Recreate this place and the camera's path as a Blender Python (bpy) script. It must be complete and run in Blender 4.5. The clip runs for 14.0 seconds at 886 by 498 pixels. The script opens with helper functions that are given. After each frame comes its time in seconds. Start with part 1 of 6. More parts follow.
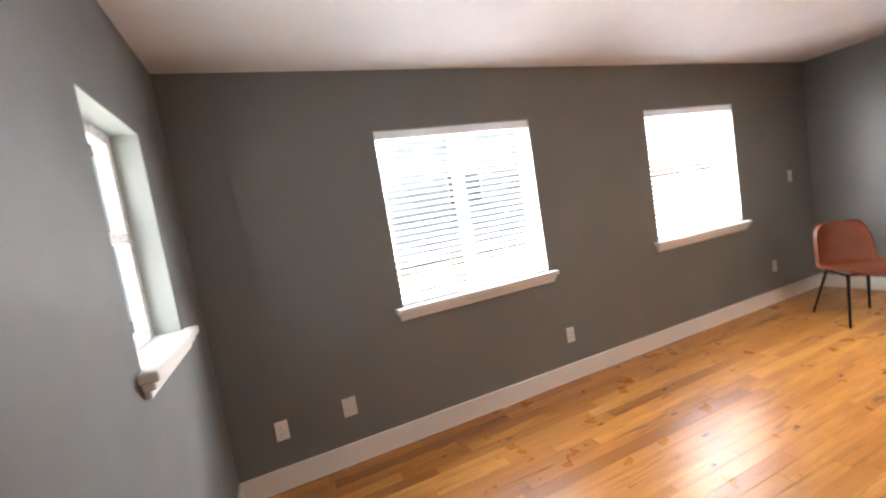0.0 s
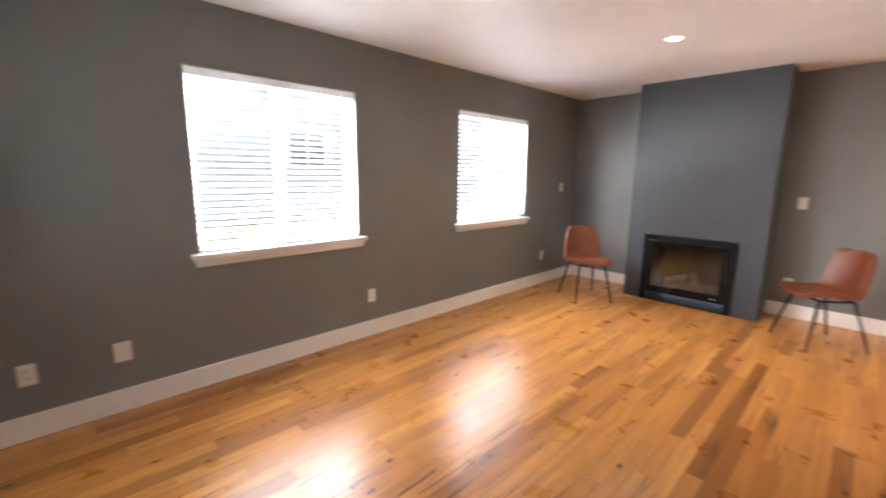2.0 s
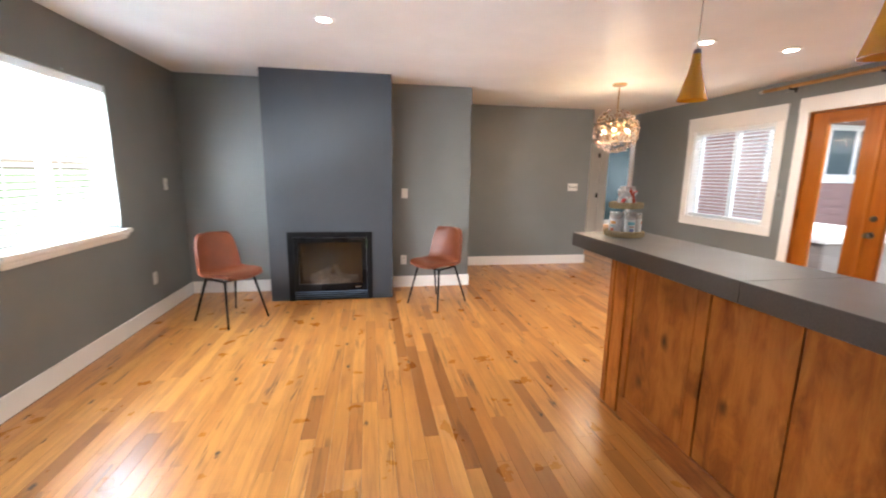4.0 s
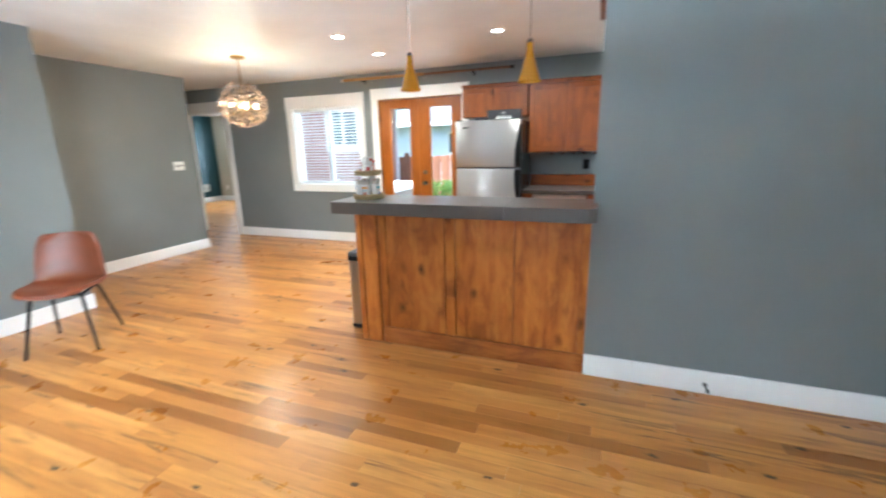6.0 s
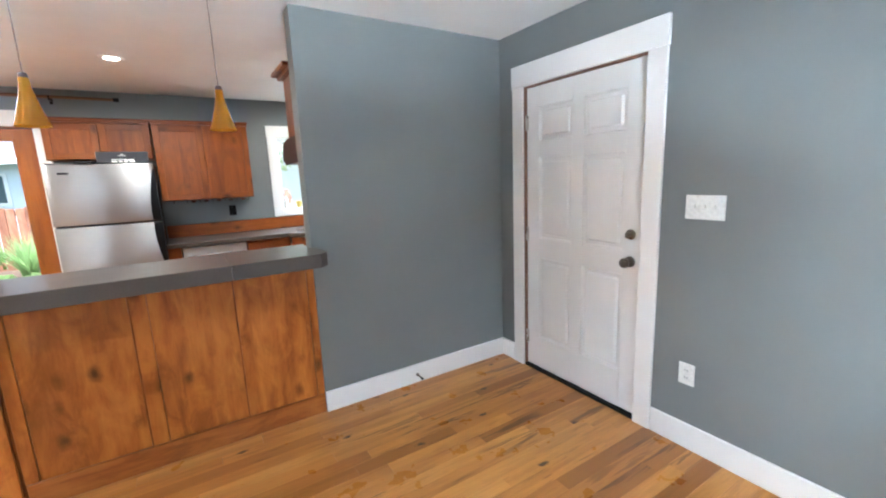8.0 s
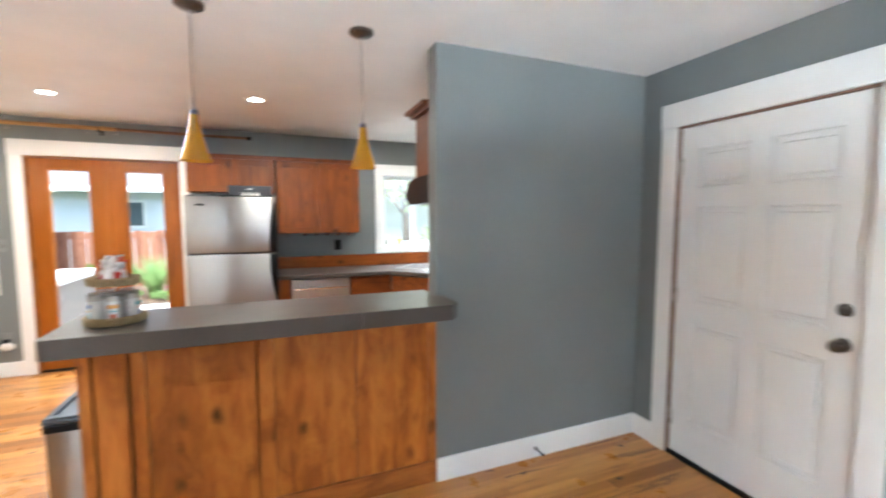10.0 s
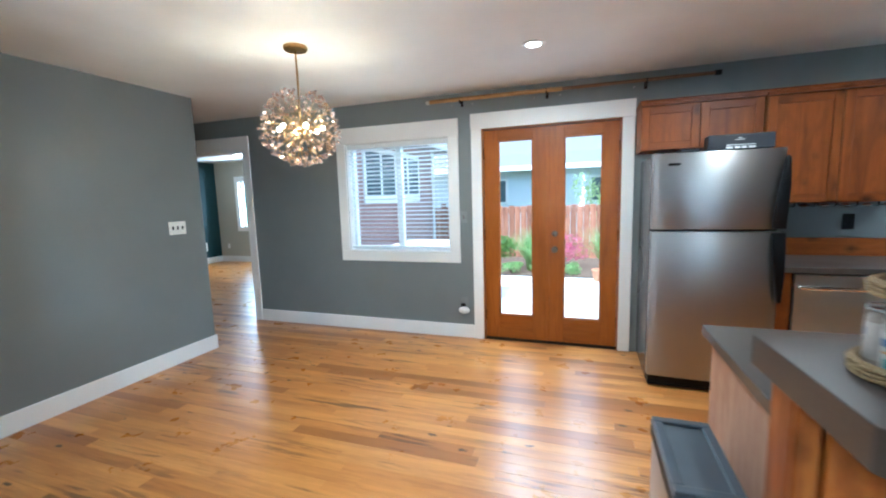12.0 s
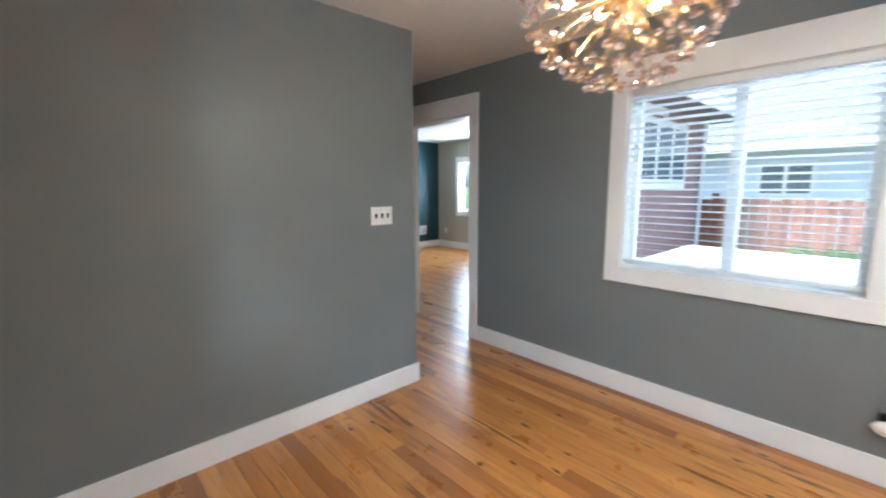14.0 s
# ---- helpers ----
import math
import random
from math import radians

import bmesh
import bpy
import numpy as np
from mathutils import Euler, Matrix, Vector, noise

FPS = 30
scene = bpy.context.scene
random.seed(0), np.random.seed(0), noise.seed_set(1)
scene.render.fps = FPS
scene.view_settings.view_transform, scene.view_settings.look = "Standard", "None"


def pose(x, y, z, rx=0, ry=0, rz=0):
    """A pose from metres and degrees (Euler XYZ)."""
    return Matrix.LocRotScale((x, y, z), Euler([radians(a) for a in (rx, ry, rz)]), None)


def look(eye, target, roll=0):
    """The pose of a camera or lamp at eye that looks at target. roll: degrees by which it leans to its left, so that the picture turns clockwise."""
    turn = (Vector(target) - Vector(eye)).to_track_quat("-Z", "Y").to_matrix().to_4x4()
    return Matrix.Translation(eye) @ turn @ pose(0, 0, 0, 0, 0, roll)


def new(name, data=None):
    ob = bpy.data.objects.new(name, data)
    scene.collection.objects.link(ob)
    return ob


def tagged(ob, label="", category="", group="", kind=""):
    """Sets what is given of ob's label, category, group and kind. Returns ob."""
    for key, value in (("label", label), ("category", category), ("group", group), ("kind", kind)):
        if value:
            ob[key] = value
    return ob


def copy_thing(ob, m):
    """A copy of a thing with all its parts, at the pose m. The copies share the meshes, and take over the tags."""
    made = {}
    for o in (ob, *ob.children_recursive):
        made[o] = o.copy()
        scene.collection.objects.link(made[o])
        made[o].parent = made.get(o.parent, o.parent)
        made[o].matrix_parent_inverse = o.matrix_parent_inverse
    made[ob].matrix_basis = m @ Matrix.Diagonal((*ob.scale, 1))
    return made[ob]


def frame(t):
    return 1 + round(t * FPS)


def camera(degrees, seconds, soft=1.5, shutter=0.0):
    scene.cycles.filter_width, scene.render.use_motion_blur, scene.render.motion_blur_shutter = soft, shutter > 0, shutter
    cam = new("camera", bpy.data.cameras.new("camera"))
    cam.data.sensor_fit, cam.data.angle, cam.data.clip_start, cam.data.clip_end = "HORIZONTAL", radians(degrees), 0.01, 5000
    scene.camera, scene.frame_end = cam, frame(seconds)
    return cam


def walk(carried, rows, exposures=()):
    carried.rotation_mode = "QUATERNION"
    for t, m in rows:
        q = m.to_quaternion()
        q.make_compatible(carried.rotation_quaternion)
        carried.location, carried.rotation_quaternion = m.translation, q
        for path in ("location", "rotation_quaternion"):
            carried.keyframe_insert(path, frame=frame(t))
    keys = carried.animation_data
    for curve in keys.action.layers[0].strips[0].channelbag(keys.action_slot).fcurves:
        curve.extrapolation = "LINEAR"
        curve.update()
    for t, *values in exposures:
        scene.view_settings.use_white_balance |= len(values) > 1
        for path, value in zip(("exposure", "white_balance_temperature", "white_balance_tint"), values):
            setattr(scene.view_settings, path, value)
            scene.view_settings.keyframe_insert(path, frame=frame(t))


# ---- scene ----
cam = camera(94.3, 14.0, 2.0, 0.4)
# seconds, stops, kelvin, tint
EXPOSURES = [(0, 1.8, 6900, 20), (3, 1.9, 6700, 19), (5.5, 2.5, 5300, -2), (7.5, 2.48, 5400, 4), (9.9, 2.42, 5700, 3), (11, 1.95, 5000, -3), (12.5, 1.95, 4650, -5), (14, 1.98, 5050, 1)]
PATH = [
    (0, (0.993, 0.627, 1.476), (1.746, 2.472, 1.303), -9.3),
    (0.5, (1.004, 0.483, 1.462), (1.661, 2.367, 1.34), -3.0),
    (1, (1.037, 0.362, 1.435), (1.709, 2.234, 1.225), -0.8),
    (1.5, (1.042, 0.278, 1.432), (1.996, 2.007, 1.112), -0.3),
    (2, (1.037, 0.263, 1.425), (2.399, 1.684, 1.067), 0.6),
    (2.5, (1.1, 0.438, 1.432), (2.832, 1.348, 1.019), -0.1),
    (3, (1.206, 0.645, 1.448), (3.132, 0.963, 1.015), -0.7),
    (3.2, (1.224, 0.736, 1.441), (3.174, 0.925, 1.037), -0.4),
    (5.5, (1.943, 1.998, 1.39), (3.15, 0.473, 0.924), 0.2),
    (6, (2.037, 2.211, 1.41), (2.729, 0.397, 0.931), -1.3),
    (6.5, (2.146, 2.289, 1.411), (2.292, 0.335, 1.011), -1.6),
    (7, (2.314, 2.254, 1.398), (1.892, 0.335, 1.028), -2.8),
    (7.5, (2.514, 2.233, 1.426), (1.653, 0.471, 1.032), -2.0),
    (7.7, (2.6, 2.229, 1.456), (1.572, 0.556, 1.074), -2.1),
    (9.8, (2.822, 1.909, 1.526), (1.925, 0.128, 1.378), -0.3),
    (10, (2.867, 1.818, 1.522), (2.124, -0.032, 1.361), -0.0),
    (10.5, (3.132, 1.496, 1.481), (2.904, -0.48, 1.27), 0.6),
    (11, (3.47, 1.276, 1.484), (3.609, -0.705, 1.248), -0.9),
    (11.5, (3.791, 1.006, 1.46), (4.282, -0.92, 1.241), -1.7),
    (12, (4.092, 0.732, 1.449), (4.746, -1.142, 1.198), -1.7),
    (12.5, (4.362, 0.424, 1.475), (4.999, -1.453, 1.21), -1.3),
    (13, (4.66, 0.058, 1.463), (5.459, -1.756, 1.201), -0.9),
    (13.5, (4.99, -0.243, 1.434), (6.174, -1.83, 1.149), -0.7),
    (14, (5.353, -0.484, 1.428), (6.808, -1.823, 1.127), -0.3),
]
walk(cam, [(t, look(eye, target, roll)) for t, eye, target, roll in PATH], EXPOSURES)

# ---- light ----
world = bpy.data.worlds.new("sky")
scene.world = world
world.use_nodes = True
wt = world.node_tree
sky = wt.nodes.new("ShaderNodeTexSky")
sky.sky_type = 'NISHITA'
sky.sun_disc = False
sky.sun_elevation, sky.sun_rotation = radians(66), radians(25)
sky.dust_density, sky.air_density = 3.0, 1.0
wt.links.new(sky.outputs[0], wt.nodes["Background"].inputs[0])
wt.nodes["Background"].inputs[1].default_value = 0.12


def lamp(name, kind, m, energy, color=(1, 1, 1), **extra):
    data = bpy.data.lights.new(name, kind)
    data.energy, data.color = energy, color
    ob = new(name, data)
    ob.matrix_world = m
    if kind == 'AREA':
        data.shape = 'RECTANGLE'
        data.size, data.size_y = extra["size"]
    elif kind == 'SUN':
        data.angle = radians(extra["angle"])
    else:
        data.shadow_soft_size = extra["radius"]
        if kind == 'SPOT':
            data.spot_size, data.spot_blend = radians(extra["cone"]), 0.6
    return ob


az, el = radians(25), radians(66)
SUN_FROM = Vector((math.sin(az) * math.cos(el), math.cos(az) * math.cos(el), math.sin(el)))
lamp("sun", 'SUN', look(SUN_FROM * 30, (0, 0, 0)), 3.2, (1.0, 0.96, 0.90), angle=10.0)

# ---- plan: interior faces ----
WEST, NORTH, SOUTH, CEIL = 0.573, 3.227, -3.228, 2.44
NICHE, BREAST, EAST = 6.477, 6.034, 7.612
BREAST_Y = (0.930, 2.256)
JOG_Y, HALL_Y = -0.055, -2.295
ENTRY_Y, ENTRY_X = -0.283, 2.062
FAR_X, FAR_Y, HALL_END = 12.8, -7.2, 9.12
T = 0.16

# added area lamps at and outside the openings, standing in for daylight
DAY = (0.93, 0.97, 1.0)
# north fills stay above, beside and below what the windows show
for xc, side in ((2.30, 110), (4.67, 40)):
    lamp("sky_north_window", 'AREA', look((xc, NORTH + 2.4, 3.35), (xc, NORTH, 1.45)), 30, DAY, size=(2.6, 1.0))
    lamp("sky_north_window_side", 'AREA', look((xc - 1.5, NORTH + 1.25, 1.70), (xc, NORTH, 1.50)), side, DAY, size=(1.0, 1.4))
    lamp("ground_bounce_north_window", 'AREA', look((xc, NORTH + 2.6, 0.02), (xc, NORTH, 1.50)), 640, DAY, size=(2.6, 0.5))
lamp("sky_north_window_east", 'AREA', look((3.98, NORTH + 0.95, 1.75), (2.30, NORTH, 1.45)), 80, DAY, size=(0.8, 1.3))
lamp("sky_west_window", 'AREA', pose(WEST - 0.30, 2.39, 1.57, 0, -90, 0), 3, DAY, size=(0.8, 0.55))
lamp("sky_room_window", 'AREA', pose(11.60, FAR_Y - 0.35, 1.45, 90, 0, 0), 40, DAY, size=(1.0, 1.1))
lamp("sky_french_doors", 'AREA', look((4.43, -3.80, 2.47), (4.43, -1.2, 0.3)), 24, DAY, size=(1.25, 0.6))
# unseen fill high over the patio, added for floor light and reflections
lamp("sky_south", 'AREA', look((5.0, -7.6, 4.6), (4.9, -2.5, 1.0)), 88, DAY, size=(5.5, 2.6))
lamp("sky_sink_window", 'AREA', look((1.22, -3.80, 2.50), (1.5, -1.6, 0.9)), 40, DAY, size=(0.9, 0.6))
lamp("sky_sink_window_west", 'AREA', look((0.0, -2.60, 2.50), (2.2, -2.3, 0.9)), 40, DAY, size=(0.9, 0.6))


# ---- mesh helpers ----
def box(bm, x0, x1, y0, y1, z0, z1, bevel=0.0, seg=1, m=None):
    made = bmesh.ops.create_cube(bm, size=1.0)["verts"]
    t = Matrix.Translation(((x0 + x1) / 2, (y0 + y1) / 2, (z0 + z1) / 2)) @ Matrix.Diagonal((abs(x1 - x0), abs(y1 - y0), abs(z1 - z0), 1))
    bmesh.ops.transform(bm, matrix=t, verts=made)
    if bevel:
        edges = list({e for v in made for e in v.link_edges})
        out = bmesh.ops.bevel(bm, geom=edges, offset=bevel, segments=seg, affect='EDGES', profile=0.5)
        made = list({v for f in out["faces"] for v in f.verts} | {v for v in made if v.is_valid})
    if m is not None:
        bmesh.ops.transform(bm, matrix=m, verts=made)
    return made


def tube(bm, a, b, r0, r1=None, seg=12, caps=True):
    a, b = Vector(a), Vector(b)
    r1 = r0 if r1 is None else r1
    q = (b - a).to_track_quat("Z", "Y").to_matrix().to_4x4()
    made = bmesh.ops.create_cone(bm, cap_ends=caps, segments=seg, radius1=r0, radius2=r1, depth=(b - a).length)["verts"]
    bmesh.ops.transform(bm, matrix=Matrix.Translation((a + b) / 2) @ q, verts=made)
    return made


def ball(bm, c, r, u=12, v=8, scale=(1, 1, 1)):
    made = bmesh.ops.create_uvsphere(bm, u_segments=u, v_segments=v, radius=r)["verts"]
    bmesh.ops.transform(bm, matrix=Matrix.Translation(c) @ Matrix.Diagonal((*scale, 1)), verts=made)
    return made


def lathe(bm, rings, seg=24, c=(0, 0, 0), close=False):
    """Turns (radius, z) rings about the z axis."""
    rows = []
    for r, z in rings:
        rows.append([bm.verts.new((c[0] + r * math.cos(2 * math.pi * i / seg), c[1] + r * math.sin(2 * math.pi * i / seg), c[2] + z)) for i in range(seg)])
    for a, b in zip(rows, rows[1:]):
        for i in range(seg):
            bm.faces.new((a[i], a[(i + 1) % seg], b[(i + 1) % seg], b[i]))
    if close:
        bm.faces.new(list(reversed(rows[0])))
        bm.faces.new(rows[-1])


def prism(bm, outline, z0, z1, bevel=0.0):
    low = [bm.verts.new((x, y, z0)) for x, y in outline]
    top = [bm.verts.new((x, y, z1)) for x, y in outline]
    n = len(outline)
    faces = [bm.faces.new(list(reversed(low))), bm.faces.new(top)]
    for i in range(n):
        faces.append(bm.faces.new((low[i], low[(i + 1) % n], top[(i + 1) % n], top[i])))
    bmesh.ops.recalc_face_normals(bm, faces=faces)
    if bevel:
        bmesh.ops.bevel(bm, geom=list({e for f in faces for e in f.edges}), offset=bevel, segments=2, affect='EDGES', profile=0.5)


def path_tube(bm, points, r, seg=10):
    rows = []
    pts = [Vector(p) for p in points]
    side = None
    for i, p in enumerate(pts):
        d = (pts[min(i + 1, len(pts) - 1)] - pts[max(i - 1, 0)]).normalized()
        if side is None:
            side = d.orthogonal().normalized()
        side = (side - d * side.dot(d)).normalized()
        up = d.cross(side)
        rows.append([bm.verts.new(p + r * (side * math.cos(2 * math.pi * k / seg) + up * math.sin(2 * math.pi * k / seg))) for k in range(seg)])
    for a, b in zip(rows, rows[1:]):
        for k in range(seg):
            bm.faces.new((a[k], a[(k + 1) % seg], b[(k + 1) % seg], b[k]))
    bm.faces.new(list(reversed(rows[0])))
    bm.faces.new(rows[-1])


def mesh_of(name, bm, material, smooth=False):
    me = bpy.data.meshes.new(name)
    bm.to_mesh(me)
    bm.free()
    for mt in (material if isinstance(material, (list, tuple)) else [material]):
        me.materials.append(mt)
    if smooth:
        for p in me.polygons:
            p.use_smooth = True
        me.set_sharp_from_angle(angle=radians(35))
    return me


def part(name, bm, material, parent, label="", smooth=False):
    ob = new(name, mesh_of(name, bm, material, smooth))
    ob.parent = parent
    return tagged(ob, label)


def thing(name, label, category, group="", at=None):
    ob = new(name)
    ob.empty_display_size = 0.1
    if at is not None:
        ob.matrix_world = at
    return tagged(ob, label, category, group)


def single(name, bm, material, label, category, group="", smooth=False):
    return tagged(new(name, mesh_of(name, bm, material, smooth)), label, category, group)


def structure(name, bm, material, label="", category="", smooth=False):
    return tagged(new(name, mesh_of(name, bm, material, smooth)), label, category, kind="structure")


def B(*boxes, bevel=0.0, seg=1):
    bm = bmesh.new()
    for b in boxes:
        box(bm, *b, bevel=bevel, seg=seg)
    return bm


# ---- materials ----
class Mat:
    """A node material round one Principled shader."""

    def __init__(self, name, rough=0.5, metal=0.0, color=(0.5, 0.5, 0.5)):
        self.m = bpy.data.materials.new(name)
        self.m.use_nodes = True
        self.t = self.m.node_tree
        self.p = self.t.nodes["Principled BSDF"]
        self.p.inputs["Roughness"].default_value = rough
        self.p.inputs["Metallic"].default_value = metal
        self.p.inputs["Base Color"].default_value = (*color, 1)
        self.co = self.node("ShaderNodeTexCoord").outputs["Object"]

    def node(self, kind):
        return self.t.nodes.new(kind)

    def link(self, a, b):
        self.t.links.new(a, b)

    def scaled(self, scale, source=None):
        n = self.node("ShaderNodeMapping")
        self.link(source or self.co, n.inputs[0])
        n.inputs["Scale"].default_value = scale
        return n.outputs[0]

    def noise(self, scale, detail=4, source=None, rough=0.55, distort=0.0):
        n = self.node("ShaderNodeTexNoise")
        n.inputs["Scale"].default_value, n.inputs["Detail"].default_value = scale, detail
        n.inputs["Roughness"].default_value, n.inputs["Distortion"].default_value = rough, distort
        self.link(source or self.co, n.inputs["Vector"])
        return n.outputs["Fac"]

    def ramp(self, fac, *stops):
        n = self.node("ShaderNodeValToRGB")
        e = n.color_ramp.elements
        while len(e) < len(stops):
            e.new(0.5)
        for el, (at, c) in zip(e, stops):
            el.position, el.color = at, (*c, 1) if len(c) == 3 else c
        self.link(fac, n.inputs[0])
        return n.outputs[0]

    def span(self, fac, lo, hi, a=0.0, b=1.0):
        n = self.node("ShaderNodeMapRange")
        for k, v in zip(("From Min", "From Max", "To Min", "To Max"), (lo, hi, a, b)):
            n.inputs[k].default_value = v
        self.link(fac, n.inputs["Value"])
        return n.outputs[0]

    def mix(self, fac, a, b, how='MIX'):
        n = self.node("ShaderNodeMix")
        n.data_type, n.blend_type = 'RGBA', how
        for sock, v in ((n.inputs["Factor"], fac), (n.inputs[6], a), (n.inputs[7], b)):
            if isinstance(v, (int, float)):
                sock.default_value = v
            elif isinstance(v, tuple):
                sock.default_value = (*v, 1)
            else:
                self.link(v, sock)
        return n.outputs[2]

    def math(self, how, a, b):
        n = self.node("ShaderNodeMath")
        n.operation = how
        for sock, v in zip(n.inputs, (a, b)):
            if isinstance(v, (int, float)):
                sock.default_value = v
            else:
                self.link(v, sock)
        return n.outputs[0]

    def bump(self, height, strength=0.2, distance=0.002):
        n = self.node("ShaderNodeBump")
        n.inputs["Strength"].default_value, n.inputs["Distance"].default_value = strength, distance
        self.link(height, n.inputs["Height"])
        self.link(n.outputs[0], self.p.inputs["Normal"])

    def base(self, c):
        self.link(c, self.p.inputs["Base Color"])

    def rough(self, c):
        self.link(c, self.p.inputs["Roughness"])


def paint(name, color, rough=0.55, peel=0.12, scale=220.0):
    k = Mat(name, rough)
    lo, hi = tuple(c * 0.93 for c in color), tuple(min(1, c * 1.05) for c in color)
    k.base(k.ramp(k.noise(1.3, 5), (0.3, lo), (0.7, hi)))
    k.rough(k.span(k.noise(3.0, 3), 0.3, 0.7, rough - 0.06, rough + 0.06))
    k.bump(k.noise(scale, 3), peel, 0.0015)
    return k.m


def plain(name, color, rough=0.4, metal=0.0, grain=60.0):
    k = Mat(name, rough, metal)
    k.base(k.ramp(k.noise(grain, 3), (0.3, tuple(c * 0.9 for c in color)), (0.7, tuple(min(1, c * 1.06) for c in color))))
    k.rough(k.span(k.noise(grain * 0.4, 2), 0.3, 0.7, max(0.02, rough - 0.05), rough + 0.07))
    return k.m


def wood(name, dark, mid, light, axis=2, rough=0.38, knots=True, ring=9.0, contrast=1.0, lift=0.18):
    """Grain drawn out along one axis, with darker knots and a tint of its own for each piece."""
    k = Mat(name, rough)
    rnd = k.node("ShaderNodeObjectInfo").outputs["Random"]
    add = k.node("ShaderNodeVectorMath")
    add.operation = 'MULTIPLY_ADD'
    k.link(rnd, add.inputs[0])
    add.inputs[1].default_value = (13.0, 29.0, 17.0)
    k.link(k.co, add.inputs[2])
    stretch = [1.0, 1.0, 1.0]
    stretch[axis] = 0.14 if contrast > 1 else 0.09
    co = k.scaled(tuple(stretch), add.outputs[0])
    streak = k.noise(ring * 2.2, 6, co, 0.62, 0.6)
    fine = k.noise(ring * 16, 3, co)
    c = k.ramp(streak, (0.28, dark), (0.47, mid), (0.72, light))
    c = k.mix(k.span(fine, 0.35, 0.7, 0.0, 0.35), c, tuple(v * 0.75 for v in mid))
    stretch[axis] = 0.45
    blotch = k.noise(7.0, 4, k.scaled(tuple(stretch), add.outputs[0]), 0.6, 0.8)
    c = k.mix(k.span(blotch, 0.50, 0.66, 0.0, 0.62 * contrast), c, dark)
    c = k.mix(k.span(blotch, 0.46, 0.34, 0.0, 0.5 * contrast), c, light)
    if knots:
        v = k.node("ShaderNodeTexVoronoi")
        stretch[axis] = 0.6
        k.link(k.scaled(tuple(stretch), add.outputs[0]), v.inputs["Vector"])
        v.inputs["Scale"].default_value = 6.0
        spot = k.span(k.math('ADD', v.outputs["Distance"], k.math('MULTIPLY', k.noise(24, 3, add.outputs[0]), 0.16)), 0.12, 0.30, 0.95, 0.0)
        gate = k.span(k.noise(3.1, 1, add.outputs[0]), 0.34, 0.47, 0.0, 1.0)
        c = k.mix(k.math('MULTIPLY', spot, gate), c, tuple(v * 0.35 for v in dark))
    tint = k.span(rnd, 0, 1, 1 - lift, 1 + lift)
    comb = k.node("ShaderNodeCombineXYZ")
    for i in range(3):
        k.link(tint, comb.inputs[i])
    k.base(k.mix(1.0, c, comb.outputs[0], 'MULTIPLY'))
    k.rough(k.span(fine, 0.3, 0.7, rough - 0.07, rough + 0.1))
    k.p.inputs["Specular IOR Level"].default_value = 0.32
    k.bump(fine, 0.08, 0.001)
    return k.m


